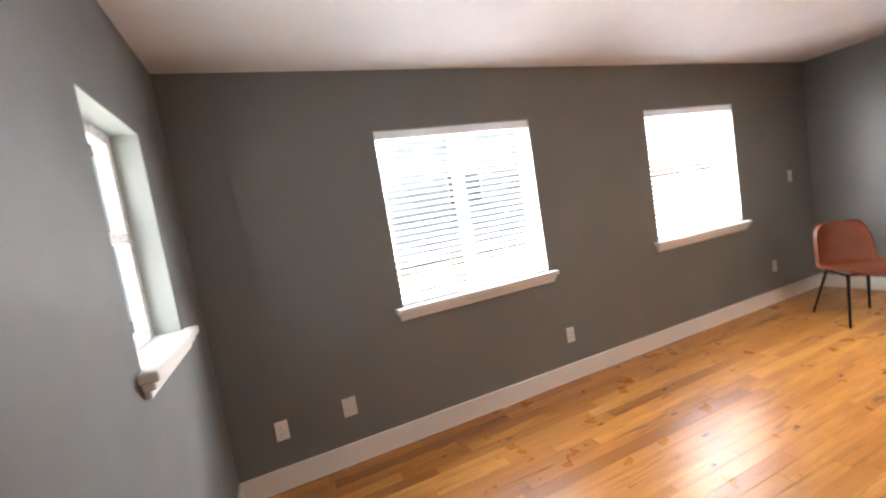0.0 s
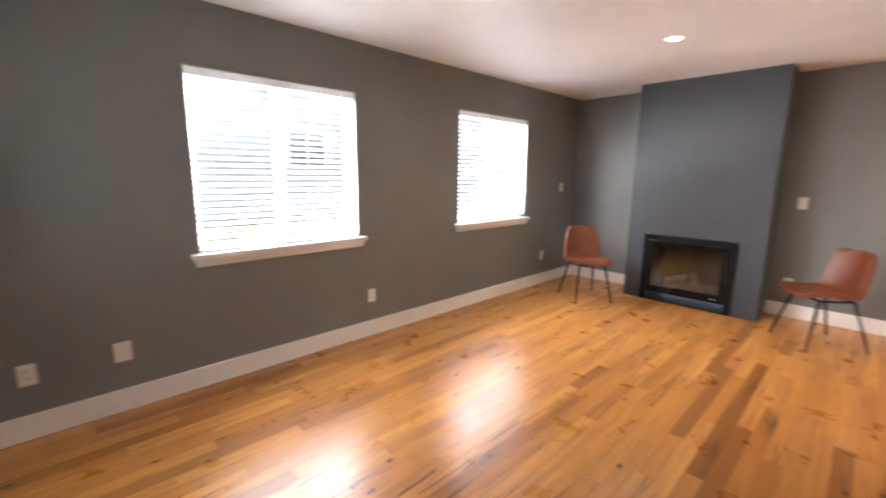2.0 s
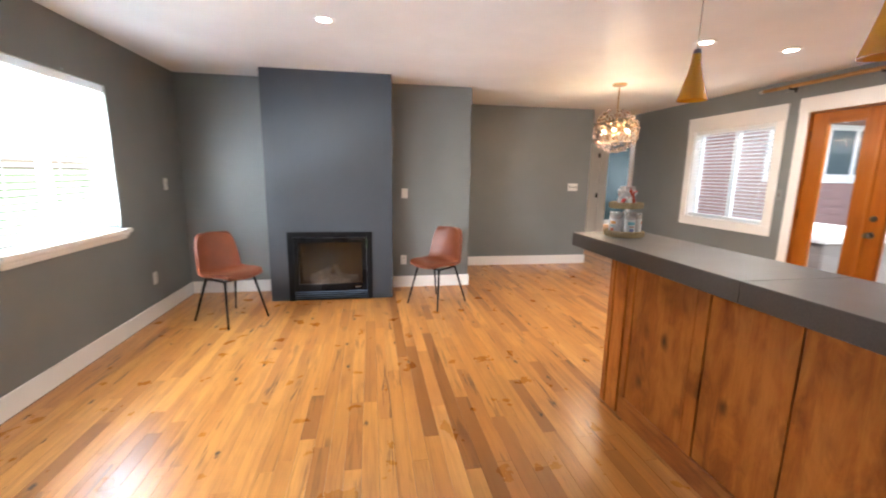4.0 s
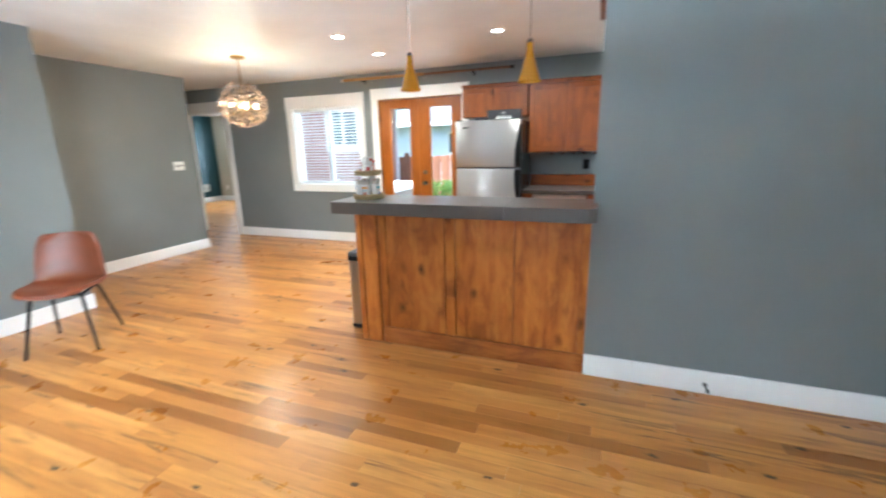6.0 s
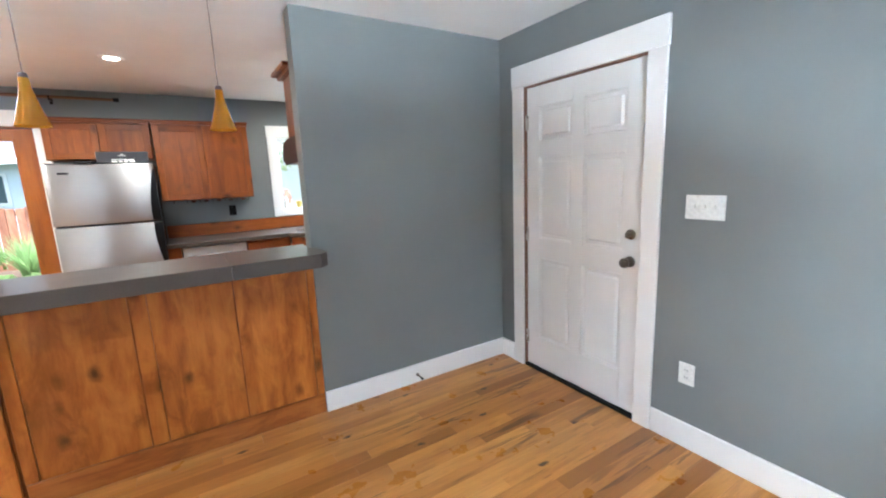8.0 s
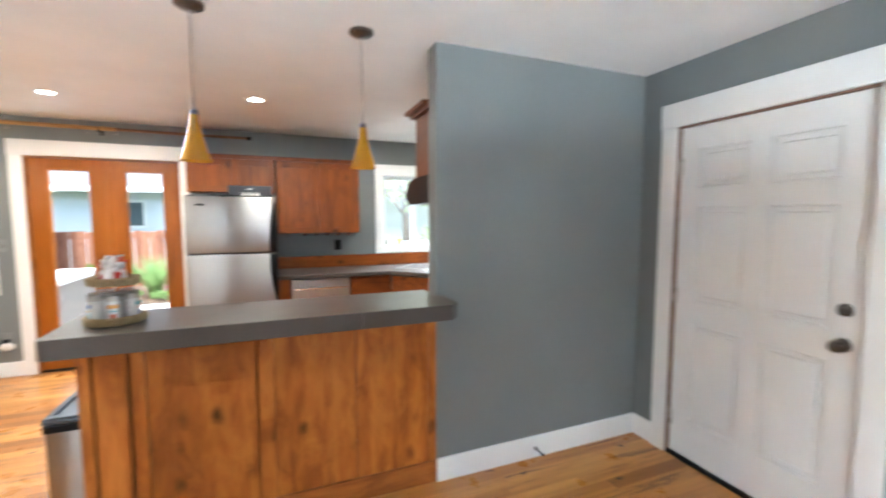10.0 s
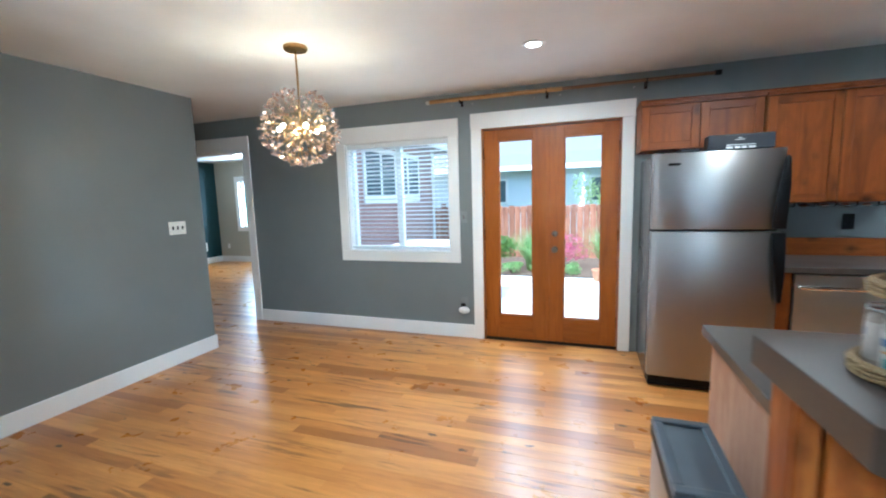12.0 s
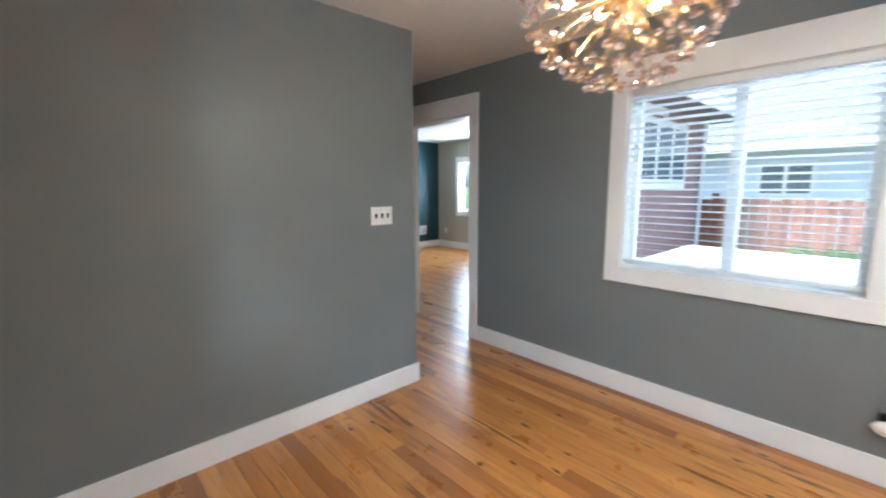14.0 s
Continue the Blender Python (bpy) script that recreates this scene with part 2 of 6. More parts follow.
def floor_wood(name, per_island):
    """Strip oak under satin varnish; each board its own tone, some with dark mineral streaks and knots."""
    k = Mat(name, 0.26)
    rnd = (k.node("ShaderNodeNewGeometry").outputs["Random Per Island"] if per_island else k.node("ShaderNodeObjectInfo").outputs["Random"])
    geo = k.node("ShaderNodeNewGeometry").outputs["Position"]
    add = k.node("ShaderNodeVectorMath")
    add.operation = 'MULTIPLY_ADD'
    k.link(rnd, add.inputs[0])
    add.inputs[1].default_value = (31.0, 57.0, 23.0)
    k.link(geo, add.inputs[2])
    co = k.scaled((0.035, 1.0, 1.0), add.outputs[0])
    streak = k.noise(17, 5, co, 0.6, 0.6)
    fine = k.noise(170, 3, co)
    tone = k.ramp(rnd, (0.0, (0.27, 0.100, 0.020)), (0.08, (0.40, 0.155, 0.032)), (0.28, (0.65, 0.300, 0.074)), (0.50, (0.52, 0.214, 0.046)), (0.70, (0.70, 0.338, 0.092)), (0.88, (0.59, 0.252, 0.055)), (1.0, (0.34, 0.124, 0.025)))
    c = k.mix(k.span(streak, 0.45, 0.70, 0.0, 0.42), tone, (0.25, 0.088, 0.018))
    figure = k.noise(8.0, 5, k.scaled((0.2, 1.0, 1.0), add.outputs[0]), 0.62, 0.25)
    c = k.mix(k.span(figure, 0.46, 0.68, 0.0, 0.5), c, (0.30, 0.105, 0.021))
    c = k.mix(k.span(fine, 0.42, 0.75, 0.0, 0.22), c, (0.24, 0.088, 0.021))
    mineral = k.noise(30.0, 3, k.scaled((0.075, 1.0, 1.0), add.outputs[0]), 0.55, 0.6)
    patch = k.span(k.noise(2.6, 2, k.scaled((0.6, 1.0, 1.0), add.outputs[0])), 0.47, 0.60, 0.05, 1.0)
    few = k.span(k.math('FRACT', k.math('MULTIPLY', rnd, 17.3), 0.0), 0.35, 0.75, 0.3, 1.0)
    c = k.mix(k.math('MULTIPLY', k.math('MULTIPLY', k.span(mineral, 0.53, 0.61, 0.0, 0.8), patch), few), c, (0.085, 0.031, 0.010))
    v = k.node("ShaderNodeTexVoronoi")
    v.voronoi_dimensions = '2D'
    k.link(k.scaled((0.45, 1.0, 1.0), add.outputs[0]), v.inputs["Vector"])
    v.inputs["Scale"].default_value = 2.7
    ragged = k.math('ADD', v.outputs["Distance"], k.math('MULTIPLY', k.noise(42, 3, add.outputs[0]), 0.09))
    c = k.mix(k.span(ragged, 0.062, 0.085, 0.95, 0.0), c, (0.045, 0.017, 0.007))
    k.base(c)
    k.rough(k.span(k.noise(5.0, 4, geo), 0.3, 0.75, 0.26, 0.36))
    wave = k.math('ADD', k.math('MULTIPLY', fine, 0.35), k.math('MULTIPLY', k.noise(9.0, 2, geo), 1.0))
    k.bump(wave, 0.04, 0.003)
    k.p.inputs["Specular IOR Level"].default_value = 0.55
    k.p.inputs["Coat Weight"].default_value = 0.1
    k.p.inputs["Coat Roughness"].default_value = 0.24
    return k.m


def glow(name, color, strength):
    k = Mat(name, 0.5, 0, color)
    k.p.inputs["Emission Color"].default_value = (*color, 1)
    k.p.inputs["Emission Strength"].default_value = strength
    return k.m


def clear(name, color=(1, 1, 1), rough=0.0, ior=1.45):
    k = Mat(name, rough, 0, color)
    k.p.inputs["Transmission Weight"].default_value = 1.0
    k.p.inputs["IOR"].default_value = ior
    return k.m


def pane_glass(name):
    """Thin window glass: clear with a faint mirror coat."""
    k = Mat(name)
    t, g, mixer, fr = k.node("ShaderNodeBsdfTransparent"), k.node("ShaderNodeBsdfGlossy"), k.node("ShaderNodeMixShader"), k.node("ShaderNodeLayerWeight")
    g.inputs["Roughness"].default_value = 0.02
    k.link(k.math('ADD', k.math('MULTIPLY', k.math('POWER', fr.outputs[1], 5.0), 0.8), 0.025), mixer.inputs[0])
    k.link(t.outputs[0], mixer.inputs[1])
    k.link(g.outputs[0], mixer.inputs[2])
    k.link(mixer.outputs[0], k.t.nodes["Material Output"].inputs[0])
    return k.m


def haze_sheet(name):
    """Thin sheet that veils the view with haze, where an insect screen is assumed."""
    k = Mat(name)
    t, d, tl, both, mixer = k.node("ShaderNodeBsdfTransparent"), k.node("ShaderNodeBsdfDiffuse"), k.node("ShaderNodeBsdfTranslucent"), k.node("ShaderNodeMixShader"), k.node("ShaderNodeMixShader")
    for n in (d, tl):
        n.inputs[0].default_value = (0.74, 0.74, 0.70, 1)
    k.link(d.outputs[0], both.inputs[1])
    k.link(tl.outputs[0], both.inputs[2])
    k.link(k.span(k.noise(9.0, 2), 0.3, 0.7, 0.045, 0.07), mixer.inputs[0])
    k.link(t.outputs[0], mixer.inputs[1])
    k.link(both.outputs[0], mixer.inputs[2])
    k.link(mixer.outputs[0], k.t.nodes["Material Output"].inputs[0])
    return k.m


def steel(name, color=(0.60, 0.59, 0.57), rough=0.27, axis=2):
    k = Mat(name, rough, 1.0, color)
    smear = k.noise(4.0, 3)
    k.base(k.ramp(smear, (0.3, tuple(c * 0.97 for c in color)), (0.7, tuple(c * 1.02 for c in color))))
    k.rough(k.span(smear, 0.3, 0.7, rough - 0.015, rough + 0.02))
    k.p.inputs["Anisotropic"].default_value = 0.8
    k.p.inputs["Anisotropic Rotation"].default_value = 0.25
    return k.m


def leather(name, color):
    k = Mat(name, 0.42)
    k.base(k.ramp(k.noise(5, 4), (0.3, tuple(c * 0.75 for c in color)), (0.7, tuple(c * 1.15 for c in color))))
    v = k.node("ShaderNodeTexVoronoi")
    v.inputs["Scale"].default_value = 420
    k.link(k.co, v.inputs["Vector"])
    k.bump(v.outputs["Distance"], 0.15, 0.0008)
    return k.m


def slat_vinyl():
    """White vinyl that lets some daylight through."""
    k = Mat("blind_slat_white", 0.4)
    k.base(k.ramp(k.noise(30, 3), (0.3, (0.80, 0.83, 0.85)), (0.7, (0.86, 0.88, 0.89))))
    tl, mixer = k.node("ShaderNodeBsdfTranslucent"), k.node("ShaderNodeMixShader")
    tl.inputs[0].default_value = (0.86, 0.90, 0.92, 1)
    mixer.inputs[0].default_value = 0.12
    k.link(k.p.outputs[0], mixer.inputs[1])
    k.link(tl.outputs[0], mixer.inputs[2])
    k.link(mixer.outputs[0], k.t.nodes["Material Output"].inputs[0])
    return k.m


GREY = (0.185, 0.20, 0.20)
M_WALL = paint("wall_paint_grey", GREY, 0.5)
M_DARK = paint("wall_paint_charcoal", (0.046, 0.054, 0.065), 0.5)
M_TEAL = paint("wall_paint_teal", (0.006, 0.036, 0.045), 0.5)
M_BEIGE = paint("wall_paint_beige", (0.42, 0.40, 0.33), 0.55)
M_CEIL = paint("ceiling_paint", (0.80, 0.79, 0.77), 0.52, 0.35, 70)
M_TRIM = paint("trim_paint_white", (0.82, 0.81, 0.79), 0.4, 0.04)
M_REVEAL = paint("reveal_paint", (0.46, 0.51, 0.48), 0.5)
M_PLASTIC = plain("white_plastic", (0.78, 0.77, 0.74), 0.3)
M_VINYL = plain("white_vinyl", (0.80, 0.82, 0.82), 0.3)
M_SLAT = slat_vinyl()
M_BLACK = plain("black_metal", (0.005, 0.005, 0.006), 0.5, 0.0, 6.0)
M_GLOSSBLACK = plain("gloss_black", (0.007, 0.007, 0.008), 0.26, 0.0, 1.2)
for m in (M_BLACK, M_GLOSSBLACK):
    m.node_tree.nodes["Principled BSDF"].inputs["Specular IOR Level"].default_value = 0.16
M_PEWTER = plain("dark_nickel", (0.16, 0.145, 0.13), 0.3, 1.0)
M_NICKEL = plain("satin_nickel", (0.52, 0.49, 0.45), 0.3, 1.0)
M_CHROME = plain("chrome", (0.78, 0.78, 0.78), 0.1, 1.0)
M_BRASS = plain("aged_brass", (0.38, 0.24, 0.09), 0.34, 1.0)
M_ALDER = wood("knotty_alder", (0.19, 0.050, 0.007), (0.40, 0.120, 0.017), (0.55, 0.200, 0.036), ring=5.0, contrast=1.05, lift=0.1)
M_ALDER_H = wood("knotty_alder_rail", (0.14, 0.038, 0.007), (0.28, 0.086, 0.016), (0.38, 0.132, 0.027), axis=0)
M_CABINET = wood("stained_alder", (0.105, 0.024, 0.004), (0.21, 0.054, 0.007), (0.29, 0.086, 0.011), lift=0.12, contrast=0.7, ring=6.0)
M_CABINET_H = wood("stained_alder_flat", (0.10, 0.023, 0.004), (0.195, 0.048, 0.007), (0.26, 0.075, 0.011), axis=0, lift=0.1, contrast=0.7)
M_FIR = wood("fir_door", (0.20, 0.050, 0.004), (0.30, 0.084, 0.006), (0.36, 0.112, 0.009), knots=False, rough=0.33, contrast=0.4, lift=0.06)
M_FIR_H = wood("fir_rail", (0.20, 0.050, 0.004), (0.29, 0.080, 0.006), (0.35, 0.108, 0.009), axis=0, knots=False, rough=0.33, contrast=0.4, lift=0.06)
M_ROD = wood("bamboo_rod", (0.22, 0.11, 0.035), (0.38, 0.20, 0.065), (0.47, 0.27, 0.10), axis=0, knots=False)
M_BOARD = floor_wood("oak_strip", False)
M_BOARDS = floor_wood("oak_strip_joined", True)
M_STEEL = steel("brushed_steel", (0.52, 0.51, 0.49), 0.34)
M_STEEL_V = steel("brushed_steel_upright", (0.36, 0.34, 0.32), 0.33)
M_FRIDGE_SIDE = plain("grey_enamel", (0.026, 0.028, 0.031), 0.24, 0.0, 1.5)
M_LEATHER = leather("tan_leather", (0.175, 0.046, 0.017))
M_GLASS = pane_glass("window_glass")
M_HAZE = haze_sheet("insect_screen")
M_GROOVE = plain("dark_gap", (0.02, 0.012, 0.008), 0.7)


def laminate():
    k = Mat("taupe_laminate", 0.33)
    c = k.ramp(k.noise(140, 4), (0.3, (0.066, 0.055, 0.048)), (0.7, (0.084, 0.071, 0.062)))
    k.base(k.mix(k.span(k.noise(2.5, 3), 0.35, 0.7, 0, 0.25), c, (0.088, 0.075, 0.066)))
    k.p.inputs["Specular IOR Level"].default_value = 0.34
    k.rough(k.span(k.noise(3, 2), 0.3, 0.7, 0.30, 0.35))
    k.bump(k.noise(500, 2), 0.03, 0.0003)
    return k.m


M_TOP = laminate()


# ---- the shell ----
def wall_run(name, axis, a0, a1, t0, t1, openings=(), material=None, z1=CEIL, label="grey painted wall"):
    """A wall along x or y from a0 to a1, between t0 and t1 across, with openings (a, b, low, high)."""
    bm = bmesh.new()

    def put(a, b, z0, zz):
        if b - a > 1e-4 and zz - z0 > 1e-4:
            box(bm, *((a, b, t0, t1) if axis == 'x' else (t0, t1, a, b)), z0, zz)
    at = a0
    for a, b, lo, hi in sorted(openings):
        put(at, a, 0, z1)
        put(a, b, 0, lo)
        put(a, b, hi, z1)
        at = b
    put(at, a1, 0, z1)
    return structure(name, bm, material or M_WALL, label, "wall")


N_WIN = [(1.705, 2.896, 0.898, 2.060), (4.083, 5.254, 0.916, 2.062)]
W_WIN = (2.09, 2.69, 1.155, 2.000)
F_DOOR = (-0.022, 0.902, 0.0, 2.062)
KW_WIN = (-3.05, -2.16, 1.15, 2.03)
KS_WIN = (0.795, 1.650, 1.15, 2.02)
FRENCH = (3.802, 5.050, 0.0, 2.085)
S_WIN = (5.388, 6.558, 0.89, 2.035)
DOORWAY = (7.965, 8.915, 0.0, 2.065)
HEARTH = (1.215, 2.005, 0.02, 0.70)

wall_run("wall_north", 'x', WEST - T, NICHE + T, NORTH, NORTH + T, N_WIN)
wall_run("wall_west", 'y', SOUTH - T, NORTH, WEST - T, WEST, [W_WIN, F_DOOR, KW_WIN])
wall_run("wall_south", 'x', WEST, HALL_END, SOUTH - T, SOUTH, [KS_WIN, FRENCH, S_WIN, DOORWAY])
wall_run("wall_alcove", 'y', BREAST_Y[1], NORTH, NICHE, NICHE + T)
wall_run("chimney_breast", 'y', *BREAST_Y, BREAST, NICHE + T, [HEARTH], M_DARK, label="charcoal painted chimney breast")
wall_run("wall_niche", 'y', JOG_Y + T, BREAST_Y[0], NICHE, NICHE + T)
wall_run("wall_jog", 'x', NICHE, EAST, JOG_Y, JOG_Y + T)
wall_run("wall_east", 'y', HALL_Y, JOG_Y + T, EAST, EAST + T)
wall_run("wall_hall", 'x', EAST + T, HALL_END, HALL_Y, HALL_Y + T)
wall_run("wall_hall_end", 'y', SOUTH - T, HALL_Y + T, HALL_END, HALL_END + T)
wall_run("wall_entry", 'x', WEST, ENTRY_X, ENTRY_Y - 0.125, ENTRY_Y)
FAR_WIN = (11.10, 12.09, 0.86, 1.96)
wall_run("wall_room_teal", 'y', FAR_Y, SOUTH - T, FAR_X, FAR_X + T, (), M_TEAL, label="deep teal painted wall")
wall_run("wall_room_south", 'x', 7.82, FAR_X + T, FAR_Y - T, FAR_Y, [FAR_WIN], M_BEIGE, label="pale beige painted wall")
wall_run("wall_room_west", 'y', FAR_Y, SOUTH - T, 7.82, 7.94, (), M_BEIGE, label="pale beige painted wall")
wall_run("wall_room_north", 'x', HALL_END + T, FAR_X + T, SOUTH - T, SOUTH, (), M_BEIGE, label="pale beige painted wall")
structure("ceiling", B((WEST - T, EAST + T, SOUTH - T, NORTH + T, CEIL, CEIL + 0.12)), M_CEIL, "white textured ceiling", "ceiling")
structure("ceiling_hall", B((EAST + T, FAR_X + T, FAR_Y - T, HALL_Y + T, CEIL, CEIL + 0.12)), M_CEIL, "white ceiling", "ceiling")
structure("ceiling_room", B((7.82, EAST + T, FAR_Y - T, SOUTH - T, CEIL, CEIL + 0.12)), M_CEIL, "white ceiling", "ceiling")

# floor bed below the boards
floor = structure("floor", B((WEST - T, HALL_END + T, SOUTH - T, NORTH + T, -0.08, -0.006), (7.82, FAR_X + T, FAR_Y - T, SOUTH - T, -0.08, -0.006)), M_GROOVE, "honey oak strip floor, satin varnish", "floor")


# ---- baseboards and casings ----
BASE_H, BASE_D = 0.14, 0.016


def baseboard(axis, a0, a1, t, out):
    """out: the way it faces, +1 or -1 across the wall."""
    lo, hi = sorted((t, t + out * BASE_D))
    bm = bmesh.new()
    if axis == 'x':
        box(bm, a0, a1, lo, hi, 0.0, BASE_H, 0.004)
    else:
        box(bm, lo, hi, a0, a1, 0.0, BASE_H, 0.004)
    structure("baseboard", bm, M_TRIM, "white painted baseboard", "baseboard")


baseboard('x', WEST, NICHE, NORTH, -1)
baseboard('y', 1.006, NORTH - BASE_D, WEST, 1)
baseboard('y', ENTRY_Y, -0.127, WEST, 1)
baseboard('x', WEST + BASE_D, ENTRY_X, ENTRY_Y, 1)
baseboard('y', BREAST_Y[1], NORTH - BASE_D, NICHE, -1)
baseboard('y', JOG_Y, BREAST_Y[0], NICHE, -1)
baseboard('x', NICHE - BASE_D, EAST, JOG_Y, -1)
baseboard('y', HALL_Y, JOG_Y - BASE_D, EAST, -1)
baseboard('x', EAST - BASE_D, HALL_END, HALL_Y, -1)
baseboard('x', 5.150, 7.865, SOUTH, 1)
baseboard('y', FAR_Y, SOUTH - T, FAR_X, -1)
baseboard('x', 7.94, FAR_X - BASE_D, FAR_Y, 1)


def casing(name, boxes, label):
    bm = bmesh.new()
    for b in boxes:
        box(bm, *b, 0.003)
    return structure(name, bm, M_TRIM, label, "trim")


def south_casing(name, a, b, lo, hi, side=0.10, head=0.145, foot=0.0, y=SOUTH, d=0.02):
    boxes = [(a - side, a, y, y + d, 0 if not foot else lo, hi), (b, b + side, y, y + d, 0 if not foot else lo, hi),
             (a - side - 0.004, b + side + 0.004, y, y + d + 0.004, hi, hi + head)]
    if foot:
        boxes.append((a - side, b + side, y, y + d, lo - foot, lo))
    return casing(name, boxes, "white painted flat casing")


south_casing("trim_french_door", *FRENCH[:2], 0, FRENCH[3])
south_casing("trim_south_window", *S_WIN, side=0.105, head=0.17, foot=0.11)
south_casing("trim_doorway", *DOORWAY[:2], 0, DOORWAY[3], head=0.165)
south_casing("trim_sink_window", *KS_WIN, side=0.095, head=0.13, foot=0.09)
casing("trim_sink_window_west", [(WEST, WEST + 0.02, KW_WIN[0] - 0.095, KW_WIN[0], KW_WIN[2], KW_WIN[3]), (WEST, WEST + 0.02, KW_WIN[1], KW_WIN[1] + 0.095, KW_WIN[2], KW_WIN[3]),
       (WEST, WEST + 0.024, KW_WIN[0] - 0.099, KW_WIN[1] + 0.099, KW_WIN[3], KW_WIN[3] + 0.13), (WEST, WEST + 0.02, KW_WIN[0] - 0.095, KW_WIN[1] + 0.095, KW_WIN[2] - 0.09, KW_WIN[2])], "white painted flat casing")
casing("trim_front_door", [(WEST, WEST + 0.02, -0.125, F_DOOR[0], 0, F_DOOR[3]), (WEST, WEST + 0.02, F_DOOR[1], 1.004, 0, F_DOOR[3]),
       (WEST, WEST + 0.024, -0.131, 1.010, F_DOOR[3], F_DOOR[3] + 0.145)], "white painted flat casing")
casing("trim_room_window", [(FAR_WIN[0] - 0.1, FAR_WIN[0], FAR_Y, FAR_Y + 0.02, FAR_WIN[2], FAR_WIN[3]), (FAR_WIN[1], FAR_WIN[1] + 0.1, FAR_Y, FAR_Y + 0.02, FAR_WIN[2], FAR_WIN[3]),
       (FAR_WIN[0] - 0.1, FAR_WIN[1] + 0.1, FAR_Y, FAR_Y + 0.022, FAR_WIN[3], FAR_WIN[3] + 0.12), (FAR_WIN[0] - 0.1, FAR_WIN[1] + 0.1, FAR_Y, FAR_Y + 0.02, FAR_WIN[2] - 0.1, FAR_WIN[2])], "white painted flat casing")
# jamb linings of the cased doorway
casing("trim_doorway_jamb", [(DOORWAY[0], DOORWAY[0] + 0.018, SOUTH - T, SOUTH, 0, DOORWAY[3]), (DOORWAY[1] - 0.018, DOORWAY[1], SOUTH - T, SOUTH, 0, DOORWAY[3]),
              (DOORWAY[0] + 0.018, DOORWAY[1] - 0.018, SOUTH - T, SOUTH, DOORWAY[3] - 0.018, DOORWAY[3])], "white painted door lining")

# the doorway's leaf stands open into the hall
leaf = thing("door_3", "white panelled door standing open against the hall wall", "door")
leaf["kind"] = "structure"
LX, LY = 8.905, SOUTH + 0.026
part("slab", B((LX, LX + 0.035, LY, LY + 0.76, 0.012, 2.035), bevel=0.002), M_TRIM, leaf)
for lo, hi in ((0.25, 0.90), (1.02, 1.86)):
    for p, q in ((0.10, 0.35), (0.42, 0.67)):
        part("panel", B((LX - 0.004, LX + 0.001, LY + p, LY + q, lo, hi), bevel=0.003), M_TRIM, leaf)
for z in (0.25, 1.05, 1.82):
    bm = bmesh.new()
    tube(bm, (LX - 0.008, LY - 0.004, z - 0.047), (LX - 0.008, LY - 0.004, z + 0.047), 0.007)
    box(bm, LX - 0.003, LX, LY, LY + 0.035, z - 0.045, z + 0.045)
    part("hinge", bm, M_BLACK, leaf, "black hinge")


# ---- windows ----
def to_wall(side, at):
    """Local x along the wall seen from inside, local y into the wall, z up."""
    if side == 'N':
        return lambda a, b, d0, d1, z0, z1: (a, b, at + d0, at + d1, z0, z1)
    if side == 'S':
        return lambda a, b, d0, d1, z0, z1: (a, b, at - d1, at - d0, z0, z1)
    return lambda a, b, d0, d1, z0, z1: (at - d1, at - d0, a, b, z0, z1)


def window(name, side, at, opening, depth, slider=True, sill=0.0, hung=False, screened=()):
    f = to_wall(side, at)
    a, b, lo, hi = opening
    root = thing(name, "white vinyl window in a painted reveal", "window")
    root["kind"] = "structure"
    w = 0.045
    d0, d1 = depth, depth + 0.05
    part("window_frame", B(f(a, a + w, d0, d1, lo, hi), f(b - w, b, d0, d1, lo, hi), f(a + w, b - w, d0, d1, lo, lo + w), f(a + w, b - w, d0, d1, hi - w, hi), bevel=0.004), M_VINYL, root)
    mid = (a + b) / 2
    halves = [(a + w, mid - 0.02), (mid + 0.02, b - w)] if slider else [(a + w, b - w)]
    if slider:
        part("meeting_stile", B(f(mid - 0.032, mid + 0.032, d0 - 0.004, d1 - 0.004, lo + w, hi - w), bevel=0.003), M_VINYL, root)
    if hung:
        zm = (lo + hi) / 2
        part("meeting_rail", B(f(a + w, b - w, d0 + 0.002, d1 - 0.006, zm - 0.022, zm + 0.022), bevel=0.003), M_VINYL, root)
    for p, q in halves:
        pane = part("pane", B(f(p, q, d0 + 0.022, d0 + 0.026, lo + w, hi - w)), M_GLASS, root)
        pane.visible_shadow = False
    # assumed screen outside the glass, added to haze the view
    for i in screened:
        p, q = halves[i]
        net = part("insect_screen", B(f(p, q, d1 + 0.004, d1 + 0.005, lo + w, hi - w)), M_HAZE, root, "assumed insect screen, veiling the view with haze")
        net.visible_shadow = False
    # painted plaster lining of the reveal
    e = 0.004
    part("reveal", B(f(a, a + e, 0.002, d0, lo, hi), f(b - e, b, 0.002, d0, lo, hi), f(a + e, b - e, 0.002, d0, hi - e, hi), f(a + e, b - e, 0.002, d0, lo, lo + e)), M_REVEAL if side != 'S' else M_TRIM, root)
    if sill:
        bm = bmesh.new()
        box(bm, *f(a - 0.055, b + 0.055, -0.055, 0.0, lo - 0.028, lo + 0.006), 0.006, 2)
        box(bm, *f(a + e, b - e, 0.0, d0, lo + 0.001, lo + 0.006))
        part("window_sill", bm, M_TRIM, root, "white moulded sill nosing")
        bm = bmesh.new()
        box(bm, *f(a - 0.04, b + 0.04, -0.038, 0.0, lo - 0.055, lo - 0.028), 0.008, 2)
        box(bm, *f(a - 0.03, b + 0.03, -0.022, 0.0, lo - 0.080, lo - 0.055), 0.006, 2)
        part("apron", bm, M_TRIM, root)
    return root


